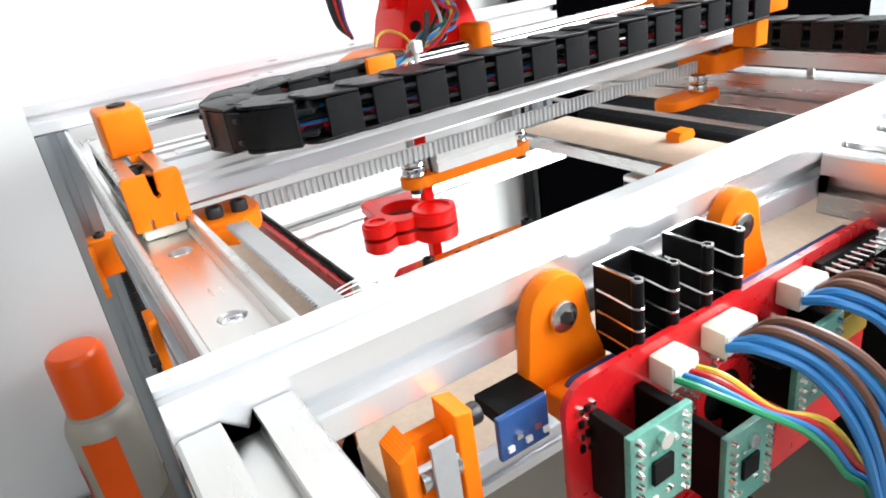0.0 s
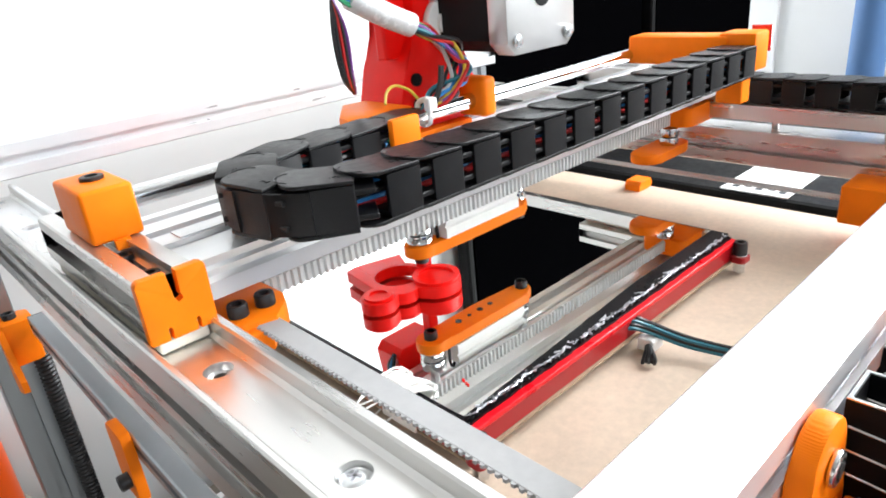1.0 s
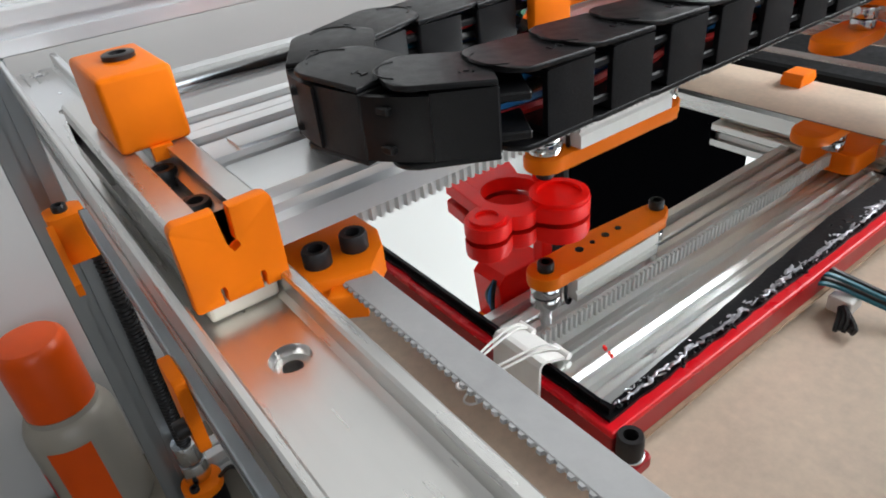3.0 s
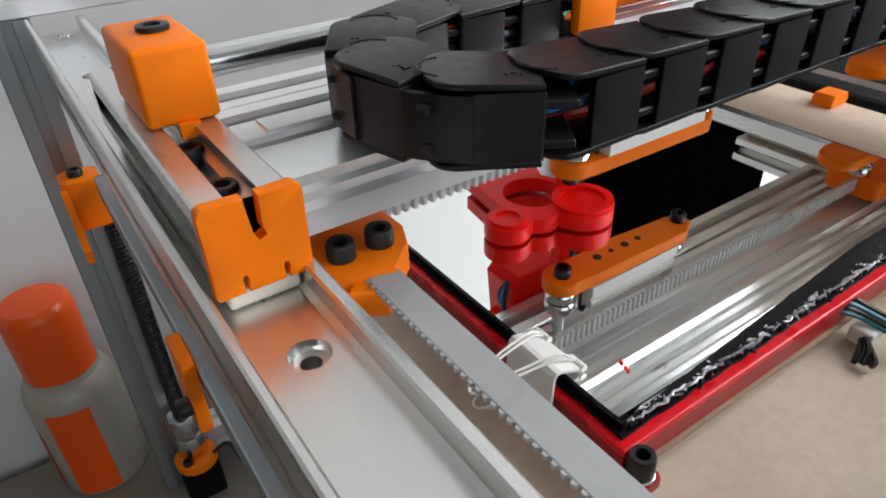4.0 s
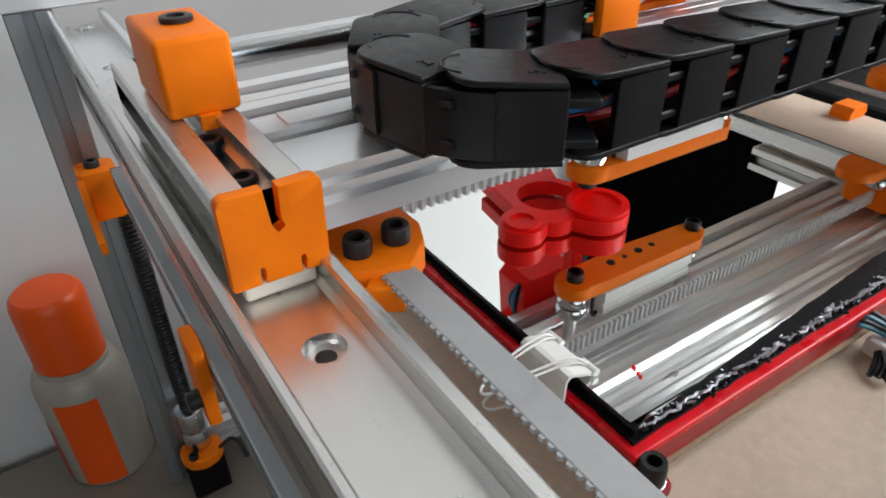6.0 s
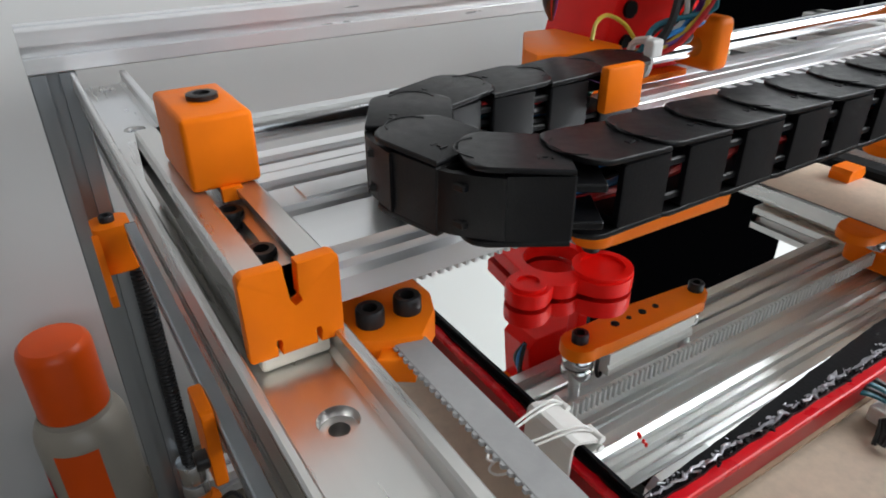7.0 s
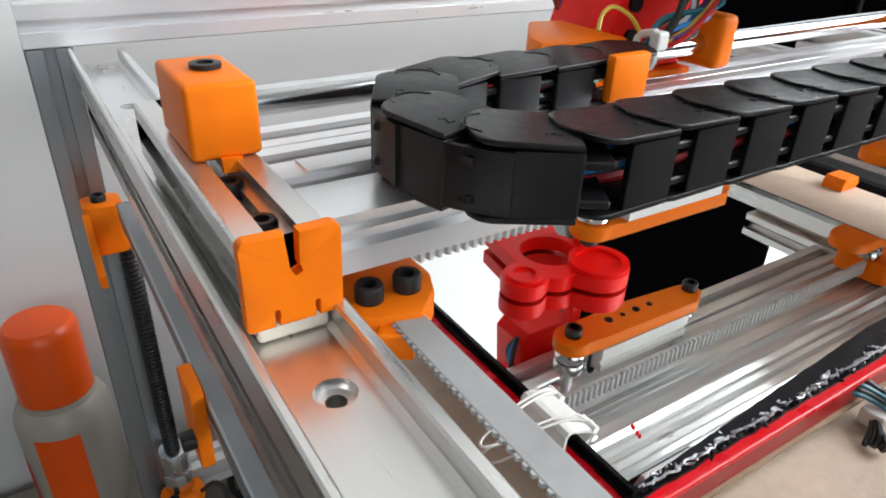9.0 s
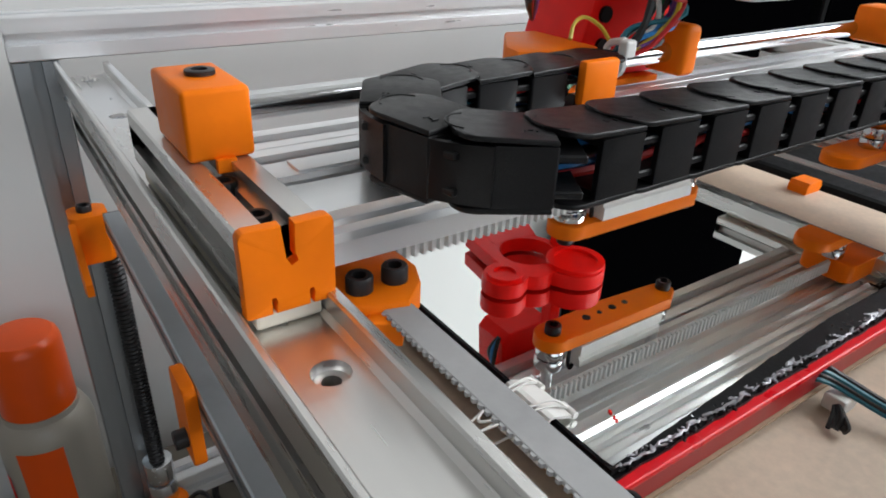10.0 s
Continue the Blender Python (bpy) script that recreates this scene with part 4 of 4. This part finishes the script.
part("motor_plate", box(B(), 0.1200, 0.1880, 0.0700, 0.0760, 0.4560, 0.5080, 0.001), RED, t)
part("fan", cyl(cyl(B(), (0.1450, 0.0600, 0.4680), (0.1450, 0.0638, 0.4680), 0.0095, 28, bev=0.001), (0.1450, 0.0585, 0.4680), (0.1450, 0.0600, 0.4680), 0.0050, 20), WHITEP, t, "white round fan", smooth=True)
for z in (0.4375, 0.4475):
    # black discs put in the shade of pockets by colour
    part("pocket", cyl(B(), (0.1290, 0.0628, z), (0.1290, 0.06395, z), 0.0026, 16), BLACK, t)
part("left_holder", prism(B(), [(0.0880, 0.0570), (0.1110, 0.0490), (0.1165, 0.0530), (0.1165, 0.0820), (0.1050, 0.0840), (0.0900, 0.0650)], "z", 0.4290, 0.4405, 0.0012), ORANGE, t, "orange printed holder", smooth=True)
part("right_holder", box(B(), 0.1510, 0.1595, 0.0475, 0.0640, 0.4285, 0.4450, 0.0022, 3), ORANGE, t, "orange printed rod holder", smooth=True)
part("base_plate", box(B(), 0.0960, 0.1560, 0.0600, 0.0900, 0.4246, 0.4268, 0.0004), ORANGE, t)
part("chain_tab", box(B(), 0.0850, 0.0975, 0.0272, 0.0303, 0.4320, 0.4435, 0.001), ORANGE, t, "orange tab holding the chain's end", smooth=True)

t = gthing("stepper_motor", (0.161, 0.045, 0.456), "black stepper motor with a silver front cap", "motor")
ch = 0.0045


def cham(x0, x1, z0, z1, c):
    return [(x0 + c, z0), (x1 - c, z0), (x1, z0 + c), (x1, z1 - c), (x1 - c, z1), (x0 + c, z1), (x0, z1 - c), (x0, z0 + c)]


part("body", prism(B(), cham(0.1415, 0.1805, 0.4565, 0.4955, ch), "y", 0.0330, 0.0600), BLACK, t)
part("front_cap", prism(B(), cham(0.1405, 0.1815, 0.4555, 0.4965, ch), "y", 0.0235, 0.0329, 0.0006), ALU, t, "silver cast end cap", smooth=True)
part("rear_cap", prism(B(), cham(0.1405, 0.1815, 0.4555, 0.4965, ch), "y", 0.0601, 0.0698, 0.0006), ALU, t, "silver cast end cap", smooth=True)
# black disc paints the shaded shaft hole on the cap
part("shaft_hole", cyl(B(), (0.161, 0.0230, 0.476), (0.161, 0.0234, 0.476), 0.0045, 24), BLACK, t)
for sx in (0.1455, 0.1765):
    for sz in (0.4605, 0.4915):
        part("bolt", cyl(cyl(B(), (sx, 0.0222, sz), (sx, 0.0234, sz), 0.0026, 16, bev=0.0004), (sx, 0.0219, sz), (sx, 0.0222, sz), 0.0009, 8), ZINC, t, smooth=True)

t = gthing("wire_bundle", (0.11, 0.045, 0.436), "bundle of coloured wires tied together on the carriage", "wiring")
random.seed(21)
cols = ["red", "black", "blue", "green", "black", "violet", "yellow", "teal", "red", "black", "white", "blue"]
for i, c in enumerate(cols):
    def w(x, y, z, s=0.0028):
        return (x + random.uniform(-s, s), y + random.uniform(-s, s), z + random.uniform(-s, s))
    part("wire", tube(B(), [w(0.094, 0.046, 0.4335), w(0.104, 0.0455, 0.4360), w(0.114, 0.0450, 0.4385, 0.0014), w(0.126, 0.0440, 0.4430, 0.004), w(0.134, 0.0425, 0.4510, 0.004), w(0.131, 0.0420, 0.4600, 0.004), w(0.118, 0.0425, 0.4670), w(0.108, 0.0435, 0.4720, 0.0014), w(0.096, 0.0445, 0.4780, 0.0014), w(0.085, 0.0460, 0.4850), w(0.082, 0.0560, 0.4960, 0.003), w(0.090, 0.0660, 0.4990, 0.003), w(0.101, 0.075, 0.4980, 0.002)], 0.0008, 6, 6), WIRE[c], t, smooth=True)
for i, c in enumerate(("black", "black", "red", "black", "violet")):
    part("wire", tube(B(), [(0.0995, 0.062 + 0.001 * i, 0.4960), (0.0900 - 0.001 * i, 0.056, 0.4900), (0.0850 + 0.0012 * i, 0.0530, 0.4720), (0.0880 + 0.001 * i, 0.0555, 0.4560), (0.0975, 0.0630, 0.4480)], 0.0008, 6, 6), WIRE[c], t, smooth=True)
part("sleeve", tube(B(), [(0.112, 0.0432, 0.4705), (0.104, 0.0440, 0.4740), (0.095, 0.0447, 0.4785), (0.088, 0.0455, 0.4825)], 0.0042, 12, 4), SLEEVE, t, "clear plastic sleeve", smooth=True)
part("cable_tie", tube(B(), [(0.1150, 0.0415, 0.4420), (0.1145, 0.0415, 0.4352), (0.1150, 0.0480, 0.4345), (0.1160, 0.0490, 0.4415), (0.1150, 0.0420, 0.4440)], 0.0011, 6, 4), WHITEP, t, "white cable tie", smooth=True)
part("tie_head", box(B(), 0.1128, 0.1172, 0.0390, 0.0425, 0.4395, 0.4445, 0.0008), WHITEP, t)
part("tie_tail", tube(B(), [(0.118, 0.042, 0.441), (0.121, 0.041, 0.448), (0.1225, 0.041, 0.455)], 0.0012, 6, 4), OXIDE, t, "black tie tail", smooth=True)
part("yellow_loop", tube(B(), [(0.101, 0.050, 0.4440), (0.104, 0.052, 0.4478), (0.110, 0.054, 0.4490), (0.116, 0.053, 0.4462), (0.118, 0.050, 0.4420)], 0.0006, 6, 6), WIRE["yellow"], t, smooth=True)

# ---- control electronics on the front beam ----


def board_bracket(x):
    t = thing("board_bracket", (x, -0.126, 0.394), "orange printed bracket bolted to the front beam", "bracket", "orange brackets of the control board")
    part("plate", prism(B(), arc(x, 0.4085, 0.0078, 15, 180, 10) + [(x - 0.0095, 0.395), (x - 0.0090, 0.3915), (x + 0.012, 0.3915), (x + 0.0125, 0.3945), (x + 0.0095, 0.3965), (x + 0.0072, 0.402)], "y", -0.1262, -0.1218, 0.0010), ORANGE, t, smooth=True)
    part("arm", box(B(), x - 0.006, x + 0.0125, -0.1345, -0.1263, 0.3865, 0.3930, 0.0008), ORANGE, t)
    b = part("bolt", cyl(B(), (x, -0.1276, 0.4075), (x, -0.1263, 0.4075), 0.0034, 24, bev=0.0005), ZINC, t, "steel button-head bolt", smooth=True)
    # dark hexagon stands in for the bolt's shaded socket
    part("socket", cyl(B(), (x, -0.12785, 0.4075), (x, -0.1276, 0.4075), 0.0015, 6), OXIDE, b)
    return t


board_bracket(0.0490)
board_bracket(0.1060)

PY = -0.1365
t = thing("control_board", (0.09, PY, 0.345), "red control circuit board with plugged driver modules", "circuit board")
part("circuit_board", prism(B(), rounded(0.0390, 0.1480, 0.3380, 0.4000, 0.006), "y", PY - 0.0008, PY + 0.0008), PCBR, t)
part("rear_board", prism(B(), rounded(0.0460, 0.1500, 0.3400, 0.3945, 0.003), "y", PY + 0.0062, PY + 0.0078), PCBB, t, "dark blue lower circuit board")
random.seed(31)
for x0, x1 in ((0.0610, 0.0690), (0.0770, 0.0880), (0.1035, 0.1145)):
    p = part("socket", box(B(), x0, x1, PY - 0.0070, PY - 0.0009, 0.3915, 0.3978, 0.0006), CREAM, t, "cream plug socket", smooth=True)
    part("opening", box(B(), x0 + 0.0006, x1 - 0.0006, PY - 0.0073, PY - 0.0068, 0.3925, 0.3970), WHITEP, p)
part("socket", box(B(), 0.0405, 0.0475, PY - 0.0095, PY - 0.0009, 0.3610, 0.3700, 0.0006), WHITEP, t, "white plug socket", smooth=True)

hole = part("hole_ring", pipe(B(), 0, 0, 0.0092, 0.0066, 0, 0.0006, 28), PCBR, t, "raised red ring round a hole")
hole.data.transform(Matrix.Translation(BASE[t.name]))
hole.data.transform(Matrix.Translation(-BASE[t.name]) @ Matrix.Translation((0.0850, PY - 0.0009, 0.3755)) @ Matrix.Rotation(radians(90), 4, "X"))
# black disc on the board gives the hole its shade by colour
part("hole", cyl(B(), (0.0850, PY - 0.0012, 0.3755), (0.0850, PY - 0.0009, 0.3755), 0.0066, 28), BLACK, t, "dark disc standing in for a shaded hole")
for q in range(26):
    a = 2 * math.pi * q / 26
    part("solder_pin", cyl(B(), (0.085 + 0.0108 * math.cos(a), PY - 0.0008, 0.3755 + 0.0108 * math.sin(a)), (0.085 + 0.0108 * math.cos(a), PY - 0.0026, 0.3755 + 0.0108 * math.sin(a)), 0.0008, 6, 0.0004), SOLDER, t)


def driver(x0, z0, tilt):
    """A small driver module on two black headers, off the board."""
    for dx in (0.0, 0.0125):
        part("header", box(B(), x0 + dx, x0 + dx + 0.0026, PY - 0.0105, PY - 0.0009, z0, z0 + 0.0200, 0.0003), BLACK, t, "black pin header")
    d = part("driver_module", box(B(), x0 - 0.0008, x0 + 0.0160, PY - 0.0122, PY - 0.0106, z0 - 0.0003, z0 + 0.0206, 0.0002), PCBG, t, "pale green driver module with tinned pins")
    part("chip", box(B(), x0 + 0.0045, x0 + 0.0100, PY - 0.0131, PY - 0.0122, z0 + 0.0070, z0 + 0.0125, 0.0002), BLACK, d)
    part("trimmer", cyl(B(), (x0 + 0.0075, PY - 0.0122, z0 + 0.0168), (x0 + 0.0075, PY - 0.0136, z0 + 0.0168), 0.0017, 14), SOLDER, d)
    for k in range(8):
        for dx in (0.0012, 0.0138):
            part("pin", cyl(B(), (x0 + dx, PY - 0.0121, z0 + 0.0014 + 0.00252 * k), (x0 + dx, PY - 0.0134, z0 + 0.0014 + 0.00252 * k), 0.0009, 8, 0.0005), SOLDER, d)
    for k in range(6):
        sx, sz = x0 + random.uniform(0.003, 0.011), z0 + random.choice((0.003, 0.0045, 0.0145))
        part("chip_part", box(B(), sx, sx + 0.0012, PY - 0.0127, PY - 0.0122, sz, sz + 0.0007), SOLDER if k % 2 else CREAM, d)


for dx0, dz0 in ((0.0445, 0.3725), (0.0725, 0.3560), (0.0965, 0.3700)):
    driver(dx0, dz0, 0)
for k in range(26):
    px = 0.060 + 0.0029 * k
    part("solder_pin", cyl(B(), (px, PY - 0.0008, 0.3885 if k % 2 else 0.3868), (px, PY - 0.0032, 0.3885 if k % 2 else 0.3868), 0.0008, 6, 0.0004), SOLDER, t)
for k in range(14):
    pz = 0.392 - 0.0035 * (k % 7)
    part("solder_pin", cyl(B(), (0.0705 + 0.0022 * (k // 7), PY - 0.0008, pz), (0.0705 + 0.0022 * (k // 7), PY - 0.003, pz), 0.0008, 6, 0.0004), SOLDER, t)
for z0, x0 in ((0.3450, 0.0480), (0.3450, 0.0700)):
    part("side_header", box(B(), x0, x0 + 0.0180, PY - 0.0095, PY - 0.0009, z0, z0 + 0.0030, 0.0003), BLACK, t, "black pin header")
part("capacitor", cyl(B(), (0.0960, PY - 0.0009, 0.3850), (0.0960, PY - 0.0095, 0.3850), 0.0036, 20, bev=0.0006), BLACK, t, "black capacitor", smooth=True)
for k in range(3):
    h = part("pin_header", box(B(), 0.1180, 0.1440, PY - 0.0030, PY - 0.0009, 0.3945 - 0.0055 * k, 0.3970 - 0.0055 * k, 0.0002), BLACK, t, "black pin header")
    for q in range(9):
        part("pin", cyl(B(), (0.1195 + 0.0028 * q, PY - 0.0030, 0.3957 - 0.0055 * k), (0.1195 + 0.0028 * q, PY - 0.0075, 0.3957 - 0.0055 * k), 0.0004, 6), SOLDER, h)
for q in range(12):
    part("chip_part", box(B(), 0.0420 + 0.0016 * (q % 3), 0.0430 + 0.0016 * (q % 3), PY - 0.0014, PY - 0.0008, 0.3840 + 0.003 * (q // 3), 0.3856 + 0.003 * (q // 3)), SOLDER if q % 2 else BLACK, t)
for q in range(16):
    part("solder_pin", cyl(B(), (0.0590 + 0.0027 * (q % 8), PY - 0.0008, 0.3835 + 0.0026 * (q // 8)), (0.0590 + 0.0027 * (q % 8), PY - 0.0034, 0.3835 + 0.0026 * (q // 8)), 0.0009, 6, 0.0004), SOLDER, t)
part("fuse", box(B(), 0.123, 0.138, PY - 0.006, PY - 0.0009, 0.372, 0.380, 0.0006), WIRE["yellow"], t, "yellow fuse")


def heat_sink(x):
    """Two fins joined at the back, each with a rolled front edge."""
    t = thing("heat_sink", (x, -0.130, 0.392), "black folded metal heat sink behind the board", "heat sink", "heat sinks above the control board")
    k, w, yb, yf = 0.0009, 0.0102, -0.1242, -0.1352
    part("back", box(B(), x + k, x + w, yb - k, yb, 0.3945, 0.4138), BLACK, t)
    part("bright_edge", box(B(), x + k, x + w, yb - k + 0.0001, yb - 0.0001, 0.41382, 0.4141), SOLDER, t, "bright cut edge")
    for fx in (x, x + w):
        fin = part("fin", cyl(box(B(), fx, fx + k, yf, yb, 0.3945, 0.4138), (fx + 0.0009, yf, 0.3945), (fx + 0.0009, yf, 0.4138), 0.0013, 14), BLACK, t)
        part("bright_edge", box(B(), fx + 0.0001, fx + k - 0.0001, yf + 0.001, yb, 0.41382, 0.4141), SOLDER, fin, "bright cut edge")
        part("rolled_tip", pipe(B(), fx + 0.0009, yf, 0.0013, 0.0007, 0.41382, 0.4142, 14), SOLDER, fin)
        for z in (0.3985, 0.4035, 0.4085):
            part("bead", tube(B(), [(fx - 0.0001, yb - 0.001, z), (fx - 0.0001, -0.1300, z - 0.0003), (fx - 0.0003, yf, z - 0.0005), (fx + 0.0006, yf - 0.0012, z - 0.0005), (fx + 0.0020, yf - 0.0006, z - 0.0005)], 0.0003, 5, 3), SOLDER, fin)
    return t


for x in (0.0600, 0.0808):
    heat_sink(x)

t = thing("board_wires", (0.11, -0.15, 0.39), "looms of blue and brown wires plugged into the board", "wiring")
random.seed(8)
for (x0, x1, cs) in ((0.0770, 0.0880, ("blue", "blue", "brown", "blue", "blue", "brown", "teal")), (0.1035, 0.1145, ("blue", "blue", "brown", "blue", "brown", "brown")), (0.0610, 0.0690, ("green", "blue", "red", "yellow"))):
    n = len(cs)
    for i, c in enumerate(cs):
        f = (i + 0.5) / n
        x = x0 + (x1 - x0) * f
        small = n == 4
        r = 0.0008 if small else 0.0012
        dz = 0.0016 * (i % 3)
        pts = [(x, PY - 0.0068, 0.3945), (x + 0.003, PY - 0.0125, 0.3950 + dz), (x + 0.010, PY - 0.0190 - 0.0008 * i, 0.3895 + dz), (x + 0.017, PY - 0.0245 - 0.001 * i, 0.3770 + dz), (x + 0.023, PY - 0.028 - 0.001 * i, 0.360), (x + 0.027, PY - 0.030, 0.338), (x + 0.030, PY - 0.030, 0.29), (x + 0.04, PY - 0.030, 0.20), (x + 0.03, PY - 0.02, 0.105)]
        if small:
            pts = [(x, PY - 0.0068, 0.3945), (x + 0.003, PY - 0.0120, 0.3930), (x + 0.012, PY - 0.0170, 0.3860 - 0.001 * i), (x + 0.024, PY - 0.0210, 0.3760), (x + 0.036, PY - 0.0230, 0.3600), (x + 0.045, PY - 0.026, 0.34), (x + 0.05, PY - 0.02, 0.25), (x + 0.05, PY - 0.02, 0.105)]
        part("wire", tube(B(), pts, r, 8, 6), WIRE[c], t, smooth=True)
for i, c in enumerate(("red", "green", "blue", "orange")):
    part("wire", tube(B(), [(0.0420 + 0.0014 * i, PY - 0.0094, 0.3655), (0.0435 + 0.0014 * i, PY - 0.016, 0.364), (0.047 + 0.0014 * i, PY - 0.022, 0.355), (0.052 + 0.001 * i, PY - 0.024, 0.34), (0.056 + 0.001 * i, PY - 0.02, 0.28), (0.056 + 0.001 * i, PY - 0.02, 0.105)], 0.0010, 8, 6), WIRE[c], t, smooth=True)
for i in range(7):
    c = ("brown", "white", "orange", "black", "green", "red", "brown")[i]
    part("wire", tube(B(), [(0.122 + 0.002 * i, PY - 0.006, 0.386 - 0.001 * i), (0.131 + 0.0012 * i, PY - 0.014, 0.385), (0.137 + 0.001 * i, PY - 0.022, 0.372), (0.139 + 0.001 * i, PY - 0.024, 0.350), (0.138 + 0.001 * i, PY - 0.02, 0.26), (0.138 + 0.001 * i, PY - 0.02, 0.105)], 0.0010, 8, 6), WIRE[c], t, smooth=True)

t = thing("belt_idler", (0.017, -0.126, 0.372), "orange printed idler holder with belt on the front beam", "idler")
part("cheek", prism(B(), [(0.0075, 0.3650), (0.0110, 0.3650), (0.0110, 0.3990), (0.0075, 0.3970)], "y", -0.1300, -0.1218, 0.0005), ORANGE, t)
part("cheek", prism(B(), [(0.0195, 0.3650), (0.0235, 0.3650), (0.0235, 0.4000), (0.0195, 0.4010)], "y", -0.1300, -0.1218, 0.0005), ORANGE, t)
part("back_plate", box(B(), 0.0111, 0.0194, -0.1252, -0.1222, 0.3655, 0.3960), ORANGE, t)
part("roller", cyl(B(), (0.0111, -0.1282, 0.3900), (0.0194, -0.1282, 0.3900), 0.0028, 24), CHROME, t, "steel idler roller", smooth=True)
part("strap", box(B(), 0.0130, 0.0178, -0.1320, -0.1311, 0.3400, 0.3985), BELT_GREY, t, "grey belt strap")
cap_screw((0.0235, -0.1268, 0.3965), (1, 0, 0), parent=t, r=0.0022, h=0.003)
t = thing("sensor_board", (0.034, -0.131, 0.386), "small blue circuit board hanging below the front beam", "circuit board")
part("board", box(B(), 0.0275, 0.0395, -0.1316, -0.1302, 0.3862, 0.3962, 0.0003), PCBB, t)
part("mount", box(B(), 0.0290, 0.0400, -0.1302, -0.1220, 0.3930, 0.3962), BLACK, t)
for k in range(5):
    part("chip_part", box(B(), 0.0290 + 0.0022 * k, 0.0304 + 0.0022 * k, -0.1322, -0.1316, 0.388 + 0.002 * (k % 2), 0.3892 + 0.002 * (k % 2)), SOLDER if k % 2 else WHITEP, t)

# ---- things round the machine ----
t = thing("spray_can", (-0.0575, 0.308, 0.1), "white spray can with an orange cap and orange stripe", "spray can")
X, Y, R, RB = -0.0575, 0.3080, 0.0208, 0.0275


def lathe(bm, x, y, prof, n=40):
    rings = [[bm.verts.new((x + r * math.cos(2 * math.pi * k / n), y + r * math.sin(2 * math.pi * k / n), z)) for k in range(n)] for r, z in prof]
    for a, b in zip(rings, rings[1:]):
        for k in range(n):
            bm.faces.new((a[k], a[(k + 1) % n], b[(k + 1) % n], b[k]))
    bm.faces.new(rings[0][::-1])
    bm.faces.new(rings[-1])
    return bm


part("body", lathe(B(), X, Y, [(RB - 0.001, 0.1003), (RB, 0.102), (RB, 0.176), (RB - 0.0008, 0.1815), (R + 0.0030, 0.1885), (R + 0.0008, 0.1905), (R + 0.0006, 0.1945)]), CANW, t, smooth=True)
part("cap", lathe(B(), X, Y, [(R, 0.1947), (R, 0.2380), (R - 0.001, 0.2420), (R - 0.0035, 0.2445), (0.006, 0.2455)]), ORANGE_S, t, "glossy orange cap", smooth=True)


def stripe(a0, a1, z0, z1, name, m, lab):
    bm = B()
    n = 10
    lo, hi = [], []
    for k in range(n + 1):
        a = radians(a0 + (a1 - a0) * k / n)
        lo.append(bm.verts.new((X + (RB + 0.0003) * math.cos(a), Y + (RB + 0.0003) * math.sin(a), z0)))
        hi.append(bm.verts.new((X + (RB + 0.0003) * math.cos(a), Y + (RB + 0.0003) * math.sin(a), z1)))
    for k in range(n):
        bm.faces.new((lo[k], lo[k + 1], hi[k + 1], hi[k]))
    part(name, bm, m, t, lab, smooth=True)


stripe(-132, -78, 0.103, 0.1760, "stripe", ORANGE_S, "orange printed stripe")
stripe(-178, -158, 0.103, 0.1530, "stripe", RED, "red printed stripe")

t = thing("dark_monitor", (0.55, 0.31, 0.1), "black flat monitor standing behind the machine", "monitor")
part("panel", box(B(), 0.395, 0.730, 0.312, 0.332, 0.115, 0.800, 0.004), BLACK, t)
part("screen", box(B(), 0.402, 0.723, 0.3095, 0.3119, 0.125, 0.790), SCREEN, t, "dark screen")
part("stand", box(B(), 0.48, 0.63, 0.24, 0.333, 0.1003, 0.108, 0.002), BLACK, t)
part("neck", box(B(), 0.53, 0.58, 0.315, 0.330, 0.107, 0.17), BLACK, t)
t = thing("dark_cabinet", (0.86, 0.31, 0.1), "low black cabinet standing beside the monitor", "cabinet")
part("body", box(B(), 0.733, 1.02, 0.300, 0.334, 0.1003, 0.50, 0.004), BLACK, t)
part("front_panel", box(B(), 0.740, 1.012, 0.2985, 0.2999, 0.110, 0.492), SCREEN, t, "matt black front")
t = thing("blue_pole", (1.19, 0.18, 0.1), "upright blue pole beside the bright wall", "pole")
part("pole", cyl(B(), (1.19, 0.180, 0.1003), (1.19, 0.180, 1.2), 0.027, 24), POLE, t, smooth=True)
t = thing("power_box", (0.52, 0.05, 0.1), "flat black box standing beside the machine", "box")
part("case", box(B(), 0.393, 0.72, -0.30, 0.24, 0.1003, 0.325, 0.004), BLACK, t)
t = thing("paper_sheet", (0.43, 0.02, 0.3253), "white paper sheet with dark marks on the black box", "paper")
part("sheet", box(B(), 0.396, 0.480, 0.004, 0.050, 0.3253, 0.3262), PAPER, t)
for k in range(5):
    part("ink_bar", box(B(), 0.402 + 0.003 * (k % 2), 0.414, 0.008 + 0.008 * k, 0.0125 + 0.008 * k, 0.3263, 0.3265), INK, t, "plain dark bar of print")
